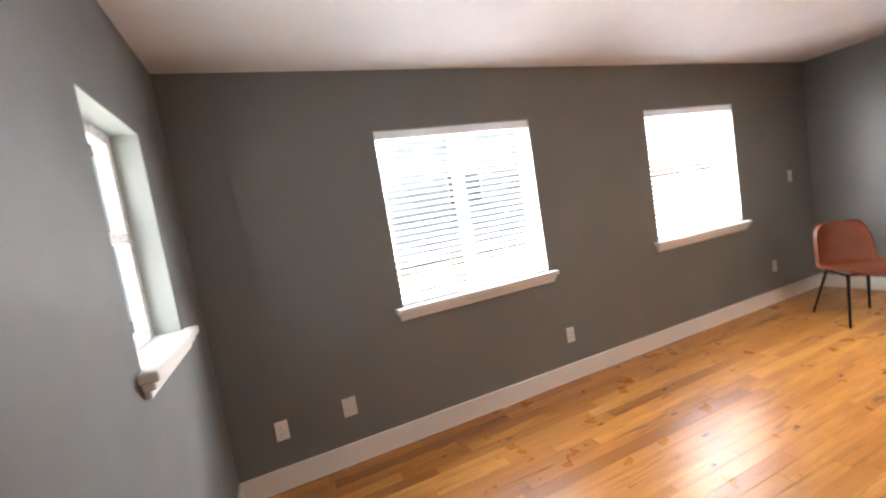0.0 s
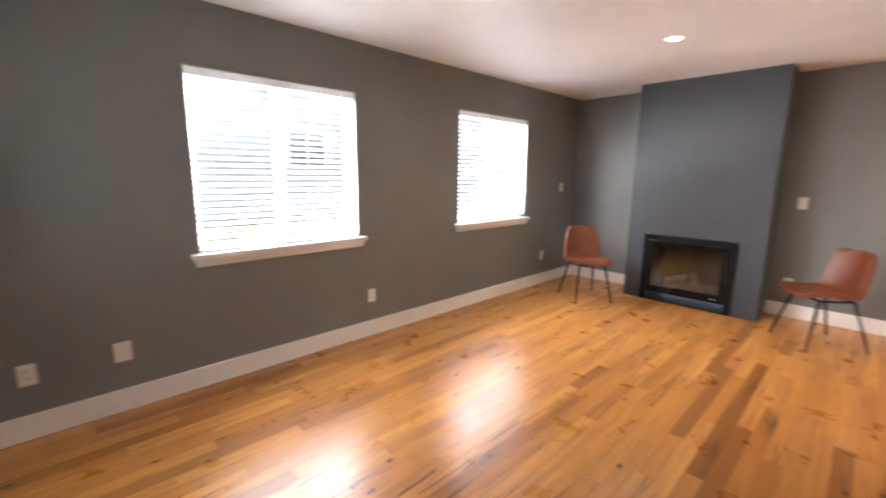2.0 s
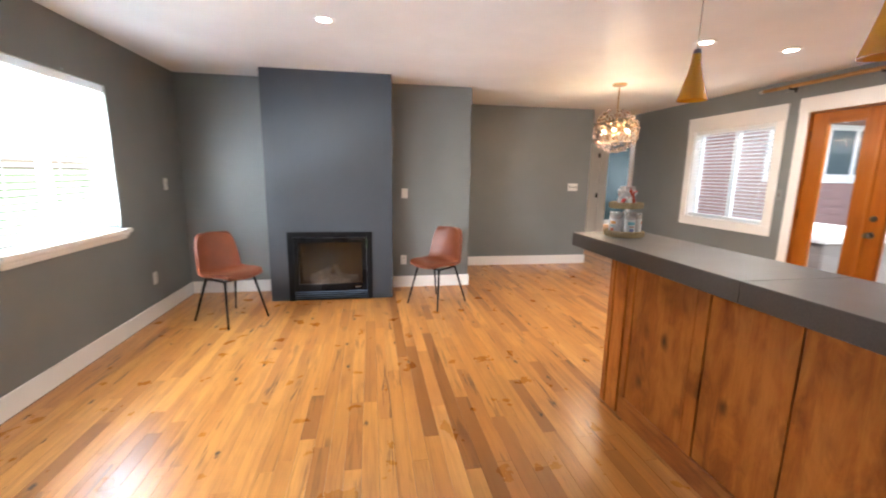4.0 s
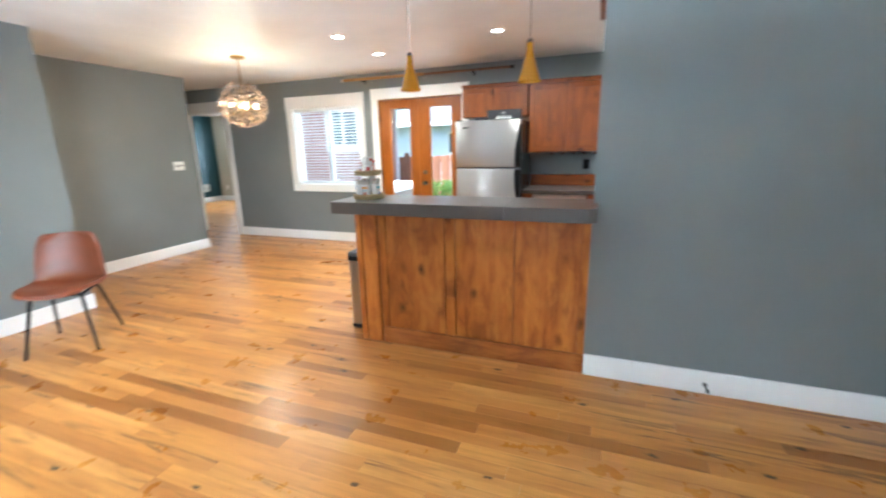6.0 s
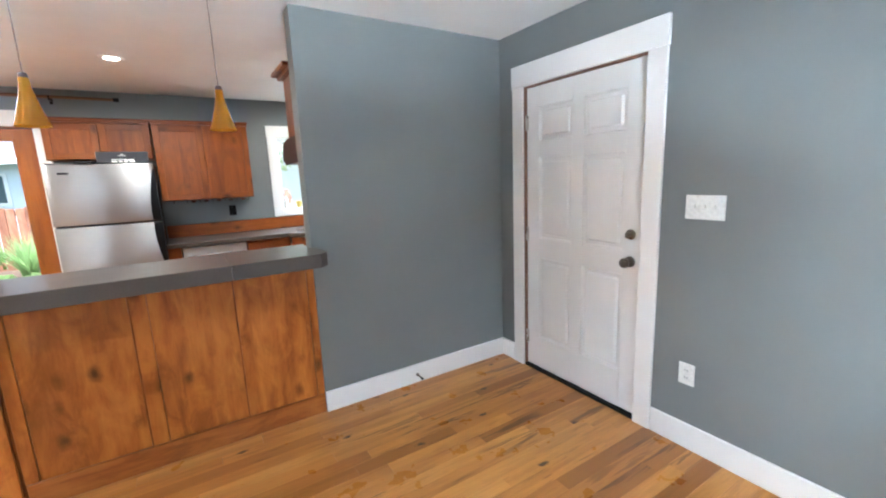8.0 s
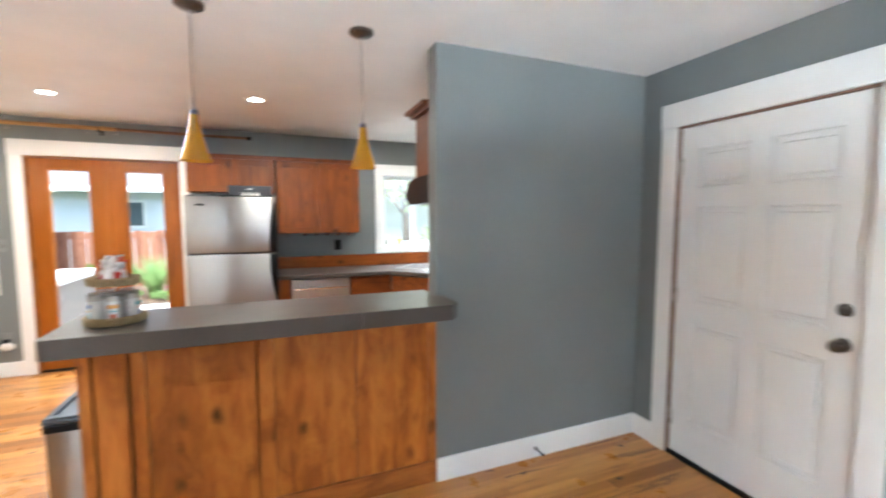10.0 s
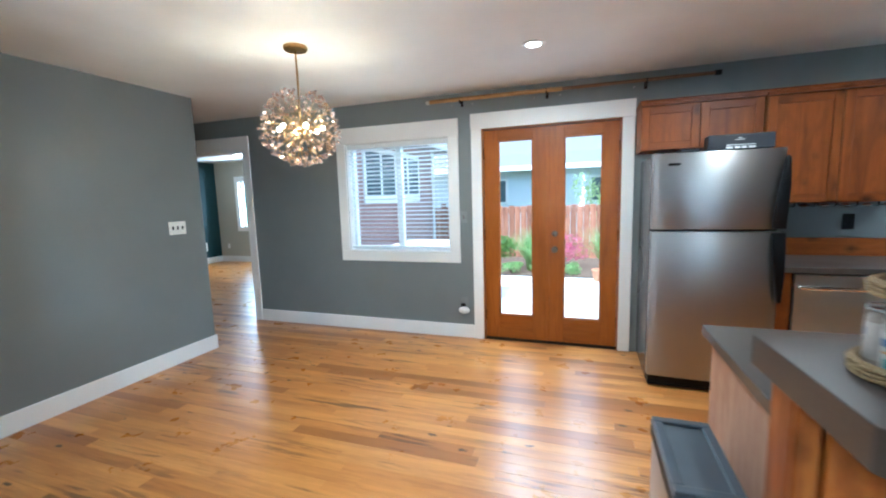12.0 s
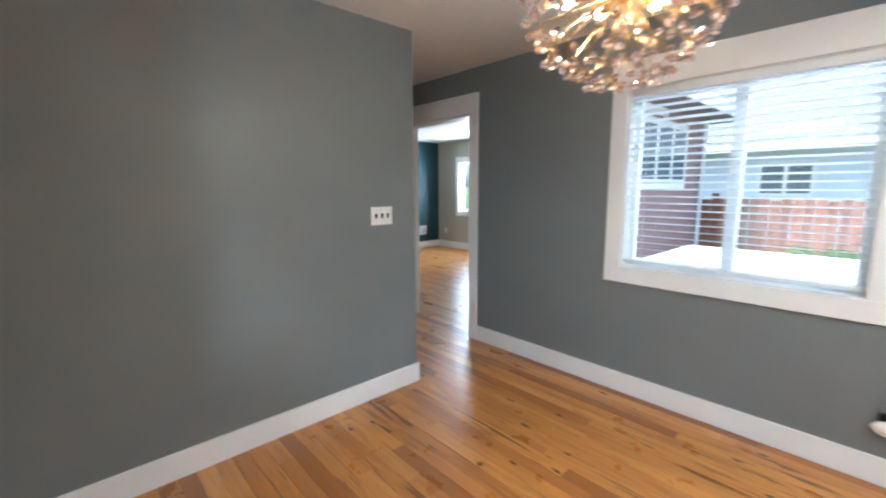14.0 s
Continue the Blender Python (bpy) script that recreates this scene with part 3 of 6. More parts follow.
window("window_1", 'N', NORTH, N_WIN[0], 0.09, True, 0.05)
window("window_2", 'N', NORTH, N_WIN[1], 0.09, True, 0.05)
window("window_3", 'W', WEST, W_WIN, 0.10, False, 0.05, True)
window("window_4", 'S', SOUTH, S_WIN, 0.09, screened=(0,))
window("window_5", 'S', SOUTH, KS_WIN, 0.07, screened=(0, 1))
window("window_6", 'W', WEST, KW_WIN, 0.07, screened=(0, 1))
window("window_7", 'S', FAR_Y, FAR_WIN, 0.07)


def blind(side, at, opening, depth, tilt, pitch, label, stop=0.0, head=0.055):
    a, b, lo, hi = opening
    a, b = a + 0.008, b - 0.008
    f = to_wall(side, at)
    root = thing("window_blind", label, "blind", "white slatted window blinds")
    part("headrail", B(f(a, b, depth - 0.030, depth + 0.030, hi - head, hi - 0.005), bevel=0.004), M_SLAT, root)
    n = int((hi - head - lo - 0.03 - stop) / pitch)
    sx = (b - a) if side != 'W' else 0.046
    sy = 0.046 if side != 'W' else (b - a)
    bm = bmesh.new()
    box(bm, -sx / 2, sx / 2, -sy / 2, sy / 2, -0.0013, 0.0013)
    me = mesh_of("slat", bm, M_SLAT)
    sgn = {'N': 1, 'S': -1}.get(side, 1)
    for i in range(n):
        z = hi - head - 0.02 - pitch * i
        c = f((a + b) / 2, (a + b) / 2, depth, depth, z, z)
        ob = new("slat", me)
        ob.parent = root
        ob.matrix_local = pose(c[0], c[2], z, sgn * (tilt + random.uniform(-1.5, 1.5)), 0, 0)
    z = hi - head - 0.02 - pitch * n
    part("bottom_rail", B(f(a, b, depth - 0.024, depth + 0.024, z - 0.010, z + 0.010), bevel=0.004), M_SLAT, root)
    for u in (0.1, 0.5, 0.9):
        x = a + (b - a) * u
        part("cord", B(f(x - 0.001, x + 0.001, depth - 0.026, depth - 0.024, z, hi - head)), M_SLAT, root)
    return root


blind('N', NORTH, N_WIN[0], 0.042, 20, 0.043, "white slatted blind lowered over a bright window")
blind('N', NORTH, N_WIN[1], 0.042, 20, 0.043, "white slatted blind lowered over a bright window")
blind('S', SOUTH, S_WIN, 0.040, -10, 0.043, "white slatted blind lowered with its slats open")


# ---- front door ----
def front_door():
    root = thing("door_1", "white six-panel front door, closed", "door")
    root["kind"] = "structure"
    x0, x1 = WEST - 0.062, WEST - 0.018
    y0, y1, z0, z1 = -0.010, 0.890, 0.022, 2.050
    # rails and stiles stand proud of the moulded panels
    ys = [(y0 + 0.115, y0 + 0.405), (y0 + 0.495, y0 + 0.785)]
    zs = [(z0 + 0.235, z0 + 0.845), (z0 + 0.985, z0 + 1.555), (z0 + 1.665, z0 + 1.895)]
    bm = bmesh.new()
    box(bm, x0, x1 - 0.021, y0, y1, z0, z1)
    yb = [y0] + [v for p in ys for v in p] + [y1]
    for i in (0, 2, 4):
        box(bm, x1 - 0.021, x1, yb[i], yb[i + 1], z0, z1, 0.002)
    zb = [z0] + [v for p in zs for v in p] + [z1]
    for p, q in ys:
        for i in (0, 2, 4, 6):
            box(bm, x1 - 0.021, x1 - 0.0002, p, q, zb[i], zb[i + 1])
    part("slab", bm, M_TRIM, root)
    for p, q in ys:
        for lo, hi in zs:
            bm = bmesh.new()
            box(bm, x1 - 0.024, x1 - 0.004, p + 0.030, q - 0.030, lo + 0.030, hi - 0.030, 0.012)
            part("panel", bm, M_TRIM, root)
            bm = bmesh.new()
            for c in ((p, p + 0.012, lo, hi), (q - 0.012, q, lo, hi), (p + 0.012, q - 0.012, lo, lo + 0.012), (p + 0.012, q - 0.012, hi - 0.012, hi)):
                box(bm, x1 - 0.021, x1 - 0.006, *c, 0.005)
            part("moulding", bm, M_TRIM, root)
    part("door_frame", B((WEST - T, WEST, F_DOOR[0], -0.013, 0, F_DOOR[3]), (WEST - T, WEST, 0.893, F_DOOR[1], 0, F_DOOR[3]), (WEST - T, WEST, -0.013, 0.893, 2.053, F_DOOR[3])), plain("door_seal", (0.20, 0.10, 0.06), 0.6), root, "brown weatherstripped jamb")
    part("threshold", B((WEST - T, WEST + 0.01, -0.013, 0.893, 0.0, 0.020), bevel=0.004), M_BLACK, root, "dark threshold")
    # knob and deadbolt
    for z, r, knob in ((0.950, 0.032, True), (1.108, 0.030, False)):
        bm = bmesh.new()
        lathe(bm, [(0.001, 0), (r, 0), (r, 0.006), (r * 0.85, 0.012), (0.013, 0.014), (0.011, 0.035)] + ([(0.024, 0.042), (0.029, 0.055), (0.026, 0.066), (0.012, 0.072), (0.001, 0.073)] if knob else [(0.010, 0.036), (0.001, 0.037)]), 20)
        bmesh.ops.transform(bm, matrix=pose(x1, 0.825, z, 0, 90, 0), verts=bm.verts)
        if not knob:
            box(bm, x1 + 0.03, x1 + 0.05, 0.818, 0.832, z - 0.016, z + 0.016, 0.003)
        part("door_knob" if knob else "deadbolt", bm, M_PEWTER, root, "dark nickel lockset", True)
    for z in (0.24, 1.03, 1.82):
        bm = B((x1 - 0.001, x1 + 0.004, -0.021, 0.006, z - 0.05, z + 0.05), bevel=0.001)
        tube(bm, (x1 + 0.007, -0.013, z - 0.052), (x1 + 0.007, -0.013, z + 0.052), 0.007)
        part("hinge", bm, M_NICKEL, root, "satin nickel hinge")


front_door()


# ---- french doors ----
def french_doors():
    root = thing("door_2", "stained fir french doors with full-length glass, closed", "door")
    root["kind"] = "structure"
    a, b, _, top = FRENCH
    y0, y1 = SOUTH - 0.075, SOUTH - 0.030
    mid = (a + b) / 2
    part("door_frame", B((a, a + 0.012, SOUTH - T, SOUTH, 0, top), (b - 0.012, b, SOUTH - T, SOUTH, 0, top), (a + 0.012, b - 0.012, SOUTH - T, SOUTH, top - 0.012, top)), M_FIR, root)
    part("threshold", B((a + 0.012, b - 0.012, SOUTH - T, SOUTH - 0.005, 0, 0.016), bevel=0.003), M_BLACK, root, "dark threshold")
    for p, q in ((a + 0.014, mid - 0.003), (mid + 0.003, b - 0.014)):
        door = part("door_leaf", B((p, p + 0.002, y0 + 0.01, y0 + 0.012, 0.05, 0.052)), M_FIR, root, "stained fir door leaf")
        g0, g1 = p + 0.139, q - 0.139
        z0, z1, lo, hi = 0.018, top - 0.016, 0.252, 1.968
        part("stile", B((p, g0, y0, y1, z0, z1), bevel=0.003), M_FIR, door)
        part("stile", B((g1, q, y0, y1, z0, z1), bevel=0.003), M_FIR, door)
        part("rail", B((g0, g1, y0 + 0.001, y1 - 0.001, z0, lo), bevel=0.002), M_FIR_H, door)
        part("rail", B((g0, g1, y0 + 0.001, y1 - 0.001, hi, z1), bevel=0.002), M_FIR_H, door)
        part("glazing_bead", B((g0, g0 + 0.012, y0 + 0.006, y1 - 0.008, lo, hi), (g1 - 0.012, g1, y0 + 0.006, y1 - 0.008, lo, hi), (g0 + 0.012, g1 - 0.012, y0 + 0.006, y1 - 0.008, lo, lo + 0.012), (g0 + 0.012, g1 - 0.012, y0 + 0.006, y1 - 0.008, hi - 0.012, hi), bevel=0.002), M_FIR, door)
        pane = part("pane", B((g0 + 0.012, g1 - 0.012, y0 + 0.020, y0 + 0.025, lo + 0.012, hi - 0.012)), M_GLASS, door)
        pane.visible_shadow = False
    part("astragal", B((mid - 0.016, mid + 0.016, y1, y1 + 0.012, 0.02, top - 0.02), bevel=0.004), M_FIR, root)
    for z, r, knob in ((0.925, 0.031, True), (1.075, 0.028, False)):
        bm = bmesh.new()
        lathe(bm, [(0.001, 0), (r, 0), (r, 0.006), (r * 0.8, 0.012), (0.012, 0.014), (0.010, 0.034)] + ([(0.022, 0.040), (0.027, 0.052), (0.022, 0.064), (0.001, 0.068)] if knob else [(0.001, 0.036)]), 20)
        bmesh.ops.transform(bm, matrix=pose(mid - 0.062, y1, z, -90, 0, 0), verts=bm.verts)
        part("door_knob" if knob else "deadbolt", bm, M_PEWTER, root, "dark nickel lockset", True)
    for x in (a + 0.010, b - 0.010):
        for z in (0.25, 1.06, 1.85):
            bm = bmesh.new()
            tube(bm, (x, y1 + 0.004, z - 0.05), (x, y1 + 0.004, z + 0.05), 0.007)
            part("hinge", bm, M_BLACK, root, "dark bronze hinge")


french_doors()


# ---- downlights ----
M_BULB = glow("lamp_glow_white", (1.0, 0.93, 0.82), 11.0)
DOWNLIGHTS = [(4.556, 1.461), (4.418, -1.395), (4.435, -2.197), (3.001, -1.835), (1.365, -2.24)]


def downlight(x, y):
    root = thing("recessed_downlight", "white recessed ceiling downlight, switched on", "downlight", "recessed ceiling lights", pose(x, y, CEIL))
    bm = bmesh.new()
    lathe(bm, [(0.080, 0.0), (0.079, -0.005), (0.070, -0.008), (0.050, -0.006), (0.046, -0.001)], 32)
    part("trim_ring", bm, M_TRIM, root, smooth=True)
    bm = bmesh.new()
    lathe(bm, [(0.048, -0.002), (0.035, -0.004), (0.0005, -0.005)], 32)
    part("lens", bm, M_BULB, root, "glowing lens")
    lamp("downlight_lamp", 'SPOT', pose(x, y, CEIL - 0.03), 15, (1.0, 0.89, 0.76), radius=0.05, cone=176)


for spot in DOWNLIGHTS:
    downlight(*spot)


# ---- peninsula bar ----
def peninsula():
    root = thing("breakfast_bar", "knotty alder breakfast bar base with flat panels", "breakfast bar")
    y = ENTRY_Y
    x0, x1 = ENTRY_X + 0.002, 3.662
    top = 1.008
    part("carcass", B((x0, x1 - 0.02, y - 0.125, y - 0.02, 0.0, top)), M_CABINET, root)
    part("backing", B((x0, 3.45, y - 0.0198, y - 0.014, 0.1, top)), M_CABINET, root)
    # stiles, rails and recessed panels of the room face
    for a, b, foot in ((x0, 2.108, 0.128), (2.905, 2.976, 0.128), (3.424, 3.476, 0.128), (3.492, 3.606, 0.0), (3.618, x1, 0.0)):
        part("stile", B((a, b, y - 0.02, y, foot, top), bevel=0.003), M_ALDER, root)
    for a, b in ((2.112, 2.506), (2.514, 2.902), (2.984, 3.421)):
        part("panel", B((a, b, y - 0.022, y - 0.007, 0.128, top), bevel=0.001), M_ALDER, root)
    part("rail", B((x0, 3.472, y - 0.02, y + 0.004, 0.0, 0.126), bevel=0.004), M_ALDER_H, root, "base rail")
    part("end_panel", B((x1 - 0.02, x1 + 0.002, y - 0.125, y - 0.021, 0.0, top), bevel=0.002), M_ALDER, root)
    # laminate bar top with clipped corners
    slab = thing("bar_top", "thick taupe laminate bar top with clipped corners and a seam", "countertop")
    yn, ys, seam = -0.014, -0.465, 2.520
    bm = bmesh.new()
    prism(bm, [(seam + 0.0008, ys), (3.690, ys), (3.672, yn - 0.015), (3.657, yn), (seam + 0.0008, yn)], top, 1.085, 0.0025)
    part("top_slab", bm, M_TOP, slab)
    bm = bmesh.new()
    prism(bm, [(2.070, ys), (seam - 0.0008, ys), (seam - 0.0008, yn), (2.080, yn), (2.034, yn - 0.046), (2.034, ENTRY_Y + 0.003), (2.070, ENTRY_Y + 0.003)], top, 1.085, 0.0025)
    part("top_slab", bm, M_TOP, slab)
    # low cabinets behind it
    low = thing("base_cabinet", "alder base cabinet backing the bar", "cabinet")
    part("body", B((2.07, 3.60, -1.06, y - 0.127, 0.0, 0.872)), M_CABINET, low)
    # end panel of the same unit, painted pale for the glare on it
    part("end_panel", B((3.60, 3.62, -1.06, y - 0.127, 0.0, 0.872), bevel=0.002), wood("alder_end_glare", (0.40, 0.22, 0.14), (0.55, 0.34, 0.24), (0.62, 0.42, 0.31), knots=False), low, "end panel, glare put into its pale colour")
    bm = bmesh.new()
    prism(bm, [(2.07, -1.11), (3.645, -1.11), (3.645, y - 0.127), (2.07, y - 0.127)], 0.873, 0.912, 0.003)
    single("worktop", bm, M_TOP, "taupe laminate worktop behind the bar", "countertop")


peninsula()


# ---- refrigerator ----
def refrigerator():
    root = thing("refrigerator", "stainless top-freezer refrigerator with grey sides and black handles", "refrigerator")
    x0, x1, yb, yf = 2.885, 3.650, -3.20, -2.575
    part("body", B((x0, x1, yb, yf, 0.03, 1.695), bevel=0.006), M_FRIDGE_SIDE, root, "grey enamel cabinet")
    for z0, z1 in ((0.095, 1.160), (1.176, 1.700)):
        bm = bmesh.new()
        # gently bowed door front
        n = 14
        out = [(x0, yf + 0.004), (x1, yf + 0.004)]
        out += [(x1 - (x1 - x0) * i / n, yf + 0.068 + 0.018 * math.sin(math.pi * i / n)) for i in range(n + 1)]
        prism(bm, out, z0, z1, 0.006)
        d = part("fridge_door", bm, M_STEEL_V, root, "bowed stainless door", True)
        bm = bmesh.new()
        # broad blade that narrows away from the gap between the doors
        base, way = (z0 + 0.004, 1) if z0 > 1 else (z1 - 0.004, -1)
        out = [(x0 + w, base + way * d_z) for w, d_z in ((0.058, 0.0), (0.060, 0.08), (0.054, 0.18), (0.038, 0.30), (0.020, 0.40), (0.008, 0.46), (0.002, 0.47))]
        out += [(x0 - 0.012, base + way * d_z) for d_z in (0.46, 0.36, 0.24, 0.12, 0.0)]
        prism(bm, out, yf + 0.074, yf + 0.112, 0.007)
        for v in bm.verts:
            reach = abs(v.co.y - base)
            v.co = Vector((v.co.x, v.co.z + 0.022 * math.sin(math.pi * min(1.0, reach / 0.47)) - 0.004, v.co.y))
        bmesh.ops.recalc_face_normals(bm, faces=bm.faces)
        part("handle", bm, M_GLOSSBLACK, d, "curved black handle", True)
    part("toe_grille", B((x0 + 0.01, x1 - 0.01, yf, yf + 0.05, 0.015, 0.088), bevel=0.004), M_BLACK, root, "black toe grille")
    bm = bmesh.new()
    box(bm, x1 - 0.17, x1 - 0.09, yf + 0.075, yf + 0.0815, 1.615, 1.632, 0.006)
    part("badge", bm, M_BLACK, root, "small dark oval badge")
    part("hinge_cover", B((x1 - 0.07, x1 - 0.01, yf - 0.03, yf + 0.05, 1.7005, 1.712), bevel=0.004), M_BLACK, root)
    for x in (x0 + 0.05, x1 - 0.05):
        for yy in (yb + 0.05, yf - 0.05):
            bm = bmesh.new()
            tube(bm, (x, yy, 0), (x, yy, 0.03), 0.018)
            part("foot", bm, M_BLACK, root)


refrigerator()


# ---- kitchen cabinets ----
def shaker_door(root, a, b, y, z0, z1, name="door", mat=None, w=0.055):
    """A framed door in the plane y, facing north."""
    mat = mat or M_CABINET
    d = part(name, B((a + w, b - w, y, y + 0.010, z0 + w, z1 - w)), mat, root)
    part("stile", B((a, a + w, y, y + 0.020, z0, z1), bevel=0.002), mat, d)
    part("stile", B((b - w, b, y, y + 0.020, z0, z1), bevel=0.002), mat, d)
    part("rail", B((a + w, b - w, y, y + 0.019, z0, z0 + w), bevel=0.002), M_CABINET_H, d)
    part("rail", B((a + w, b - w, y, y + 0.019, z1 - w, z1), bevel=0.002), M_CABINET_H, d)
    return d


def upper_cabinet(x0, x1, z0, z1, yf, doors, label):
    root = thing("wall_cabinet", label, "cabinet", "alder wall cabinets")
    part("body", B((x0, x1, SOUTH + 0.001, yf, z0, z1), bevel=0.002), M_CABINET, root)
    w = (x1 - x0) / doors
    for i in range(doors):
        shaker_door(root, x0 + w * i + 0.004, x0 + w * (i + 1) - 0.004, yf, z0 + 0.006, z1 - 0.03)
    bm = bmesh.new()
    box(bm, x0 - 0.012, x1 + 0.012, SOUTH + 0.001, yf + 0.034, z1, z1 + 0.022, 0.006)
    box(bm, x0 - 0.004, x1 + 0.004, SOUTH + 0.001, yf + 0.024, z1 - 0.02, z1)
    part("crown", bm, M_CABINET_H, root, "moulded top edge")
    return root


upper_cabinet(1.995, 2.868, 1.330, 2.120, -2.925, 2, "stained alder wall cabinet with two doors")
upper_cabinet(2.884, 3.690, 1.760, 2.120, -2.925, 2, "short stained alder cabinet above the refrigerator")

# hood side cabinet on the back of the entry wall
root = thing("wall_cabinet", "stained alder cabinet above the black range hood", "cabinet", "alder wall cabinets")
BACK = ENTRY_Y - 0.126
part("body", B((1.20, 2.030, BACK - 0.32, BACK, 1.765, 2.13), bevel=0.002), M_CABINET, root)
bm = bmesh.new()
prism(bm, [(1.17, BACK), (1.17, BACK - 0.36), (2.095, BACK - 0.36), (2.095, BACK)], 2.152, 2.175, 0.004)
prism(bm, [(1.185, BACK), (1.185, BACK - 0.34), (2.062, BACK - 0.34), (2.062, BACK)], 2.131, 2.151)
part("crown", bm, M_CABINET_H, root, "moulded top edge")
bm = bmesh.new()
hood = thing("range_hood", "black under-cabinet range hood", "range hood")
prof = [(BACK, 1.60), (BACK - 0.42, 1.595), (BACK - 0.50, 1.63), (BACK - 0.505, 1.665), (BACK - 0.44, 1.74), (BACK - 0.32, 1.762), (BACK, 1.762)]
v0 = [bm.verts.new((1.22, y, z)) for y, z in prof]
v1 = [bm.verts.new((2.045, y, z)) for y, z in prof]
bm.faces.new(v0)
bm.faces.new(list(reversed(v1)))
for i in range(len(prof)):
    j = (i + 1) % len(prof)
    bm.faces.new((v0[j], v0[i], v1[i], v1[j]))
bmesh.ops.recalc_face_normals(bm, faces=bm.faces)
part("shell", bm, M_GLOSSBLACK, hood)
part("filter", B((1.28, 1.92, BACK - 0.40, BACK - 0.05, 1.588, 1.596)), M_STEEL, hood, "mesh grease filter")


def base_run():
    """Base units under the windows, with the sink across the corner."""
    yf, xf = -2.645, 1.195
    c0, c1 = (1.70, yf), (xf, -2.14)
    filler = thing("base_cabinet", "narrow stained alder filler beside the refrigerator", "cabinet", "alder base cabinets")
    part("body", B((2.765, 2.875, SOUTH, yf + 0.02, 0.0, 0.872)), M_CABINET, filler)
    dish = thing("dishwasher", "stainless dishwasher with a bar handle", "dishwasher")
    part("body", B((2.165, 2.755, SOUTH + 0.02, yf, 0.09, 0.868)), M_FRIDGE_SIDE, dish)
    part("front", B((2.170, 2.750, yf, yf + 0.024, 0.10, 0.862), bevel=0.004), M_STEEL, dish, "brushed stainless front")
    part("plinth", B((2.17, 2.75, yf - 0.06, yf - 0.05, 0.0, 0.09)), M_BLACK, dish)
    bm = bmesh.new()
    path_tube(bm, [(2.20, yf + 0.024, 0.775), (2.205, yf + 0.055, 0.775), (2.24, yf + 0.062, 0.775), (2.68, yf + 0.062, 0.775), (2.715, yf + 0.055, 0.775), (2.72, yf + 0.024, 0.775)], 0.012, 10)
    part("handle", bm, M_CHROME, dish, "bright bar handle", True)
    unit = thing("base_cabinet", "stained alder drawer unit", "cabinet", "alder base cabinets")
    part("body", B((1.71, 2.158, SOUTH, yf, 0.0, 0.872)), M_CABINET, unit)
    for z0, z1 in ((0.12, 0.40), (0.415, 0.66), (0.675, 0.855)):
        part("drawer", B((1.716, 2.152, yf, yf + 0.02, z0, z1), bevel=0.004), M_CABINET_H, unit)
    sink_unit = thing("base_cabinet", "stained alder corner sink unit", "cabinet", "alder base cabinets")
    bm = bmesh.new()
    prism(bm, [(WEST, SOUTH), (1.708, SOUTH), (1.708, yf), (xf, -2.138), (WEST, -2.138)], 0.0, 0.700)
    part("body", bm, M_CABINET, sink_unit)
    d = Vector((c1[0] - c0[0], c1[1] - c0[1], 0))
    ang = math.degrees(math.atan2(d.y, d.x)) + 180
    for z0, z1 in ((0.12, 0.645), (0.66, 0.855)):
        bm = bmesh.new()
        box(bm, -d.length / 2 + 0.02, d.length / 2 - 0.02, 0, 0.02, z0, z1, 0.004, 1, pose((c0[0] + c1[0]) / 2, (c0[1] + c1[1]) / 2, 0, 0, 0, ang))
        part("door" if z0 < 0.5 else "drawer_front", bm, M_CABINET_H, sink_unit)
    west = thing("base_cabinet", "stained alder base unit below the window", "cabinet", "alder base cabinets")
    part("body", B((WEST, xf, -2.136, -1.42, 0.0, 0.872)), M_CABINET, west)
    for z0, z1 in ((0.12, 0.645), (0.66, 0.855)):
        part("drawer", B((xf, xf + 0.02, -2.13, -1.43, z0, z1), bevel=0.004), M_CABINET_H, west)
    bm = bmesh.new()
    prism(bm, [(WEST + 0.001, SOUTH + 0.001), (2.876, SOUTH + 0.001), (2.876, yf + 0.045), (1.728, yf + 0.045), (xf + 0.045, -2.12), (xf + 0.045, -1.40), (WEST + 0.001, -1.40)], 0.873, 0.912, 0.003)
    single("worktop", bm, M_TOP, "taupe laminate worktop running round the corner", "countertop")
    bs = thing("backsplash", "low stained alder backsplash strip", "backsplash")
    part("strip", B((WEST + 0.022, 2.876, SOUTH + 0.001, SOUTH + 0.019, 0.913, 1.052), bevel=0.002), M_CABINET_H, bs)
    part("strip", B((WEST + 0.001, WEST + 0.019, SOUTH + 0.021, -1.40, 0.913, 1.052), bevel=0.002), wood("alder_along", (0.115, 0.030, 0.010), (0.25, 0.075, 0.022), (0.34, 0.115, 0.034), axis=1), bs)
    # sink set across the corner
    m = pose(1.165, -2.67, 0.912, 0, 0, ang)
    sink = thing("kitchen_sink", "stainless double-bowl corner sink", "sink")
    bm = bmesh.new()
    w, dd = 0.80, 0.46
    box(bm, -w / 2, w / 2, -dd / 2, -dd / 2 + 0.035, 0.001, 0.009, 0.003)
    box(bm, -w / 2, w / 2, dd / 2 - 0.035, dd / 2, 0.001, 0.009, 0.003)
    for a, b in ((-w / 2, -w / 2 + 0.035), (-0.018, 0.018), (w / 2 - 0.035, w / 2)):
        box(bm, a, b, -dd / 2 + 0.035, dd / 2 - 0.035, 0.001, 0.009, 0.003)
    bmesh.ops.transform(bm, matrix=m, verts=bm.verts)
    part("rim", bm, M_STEEL, sink)
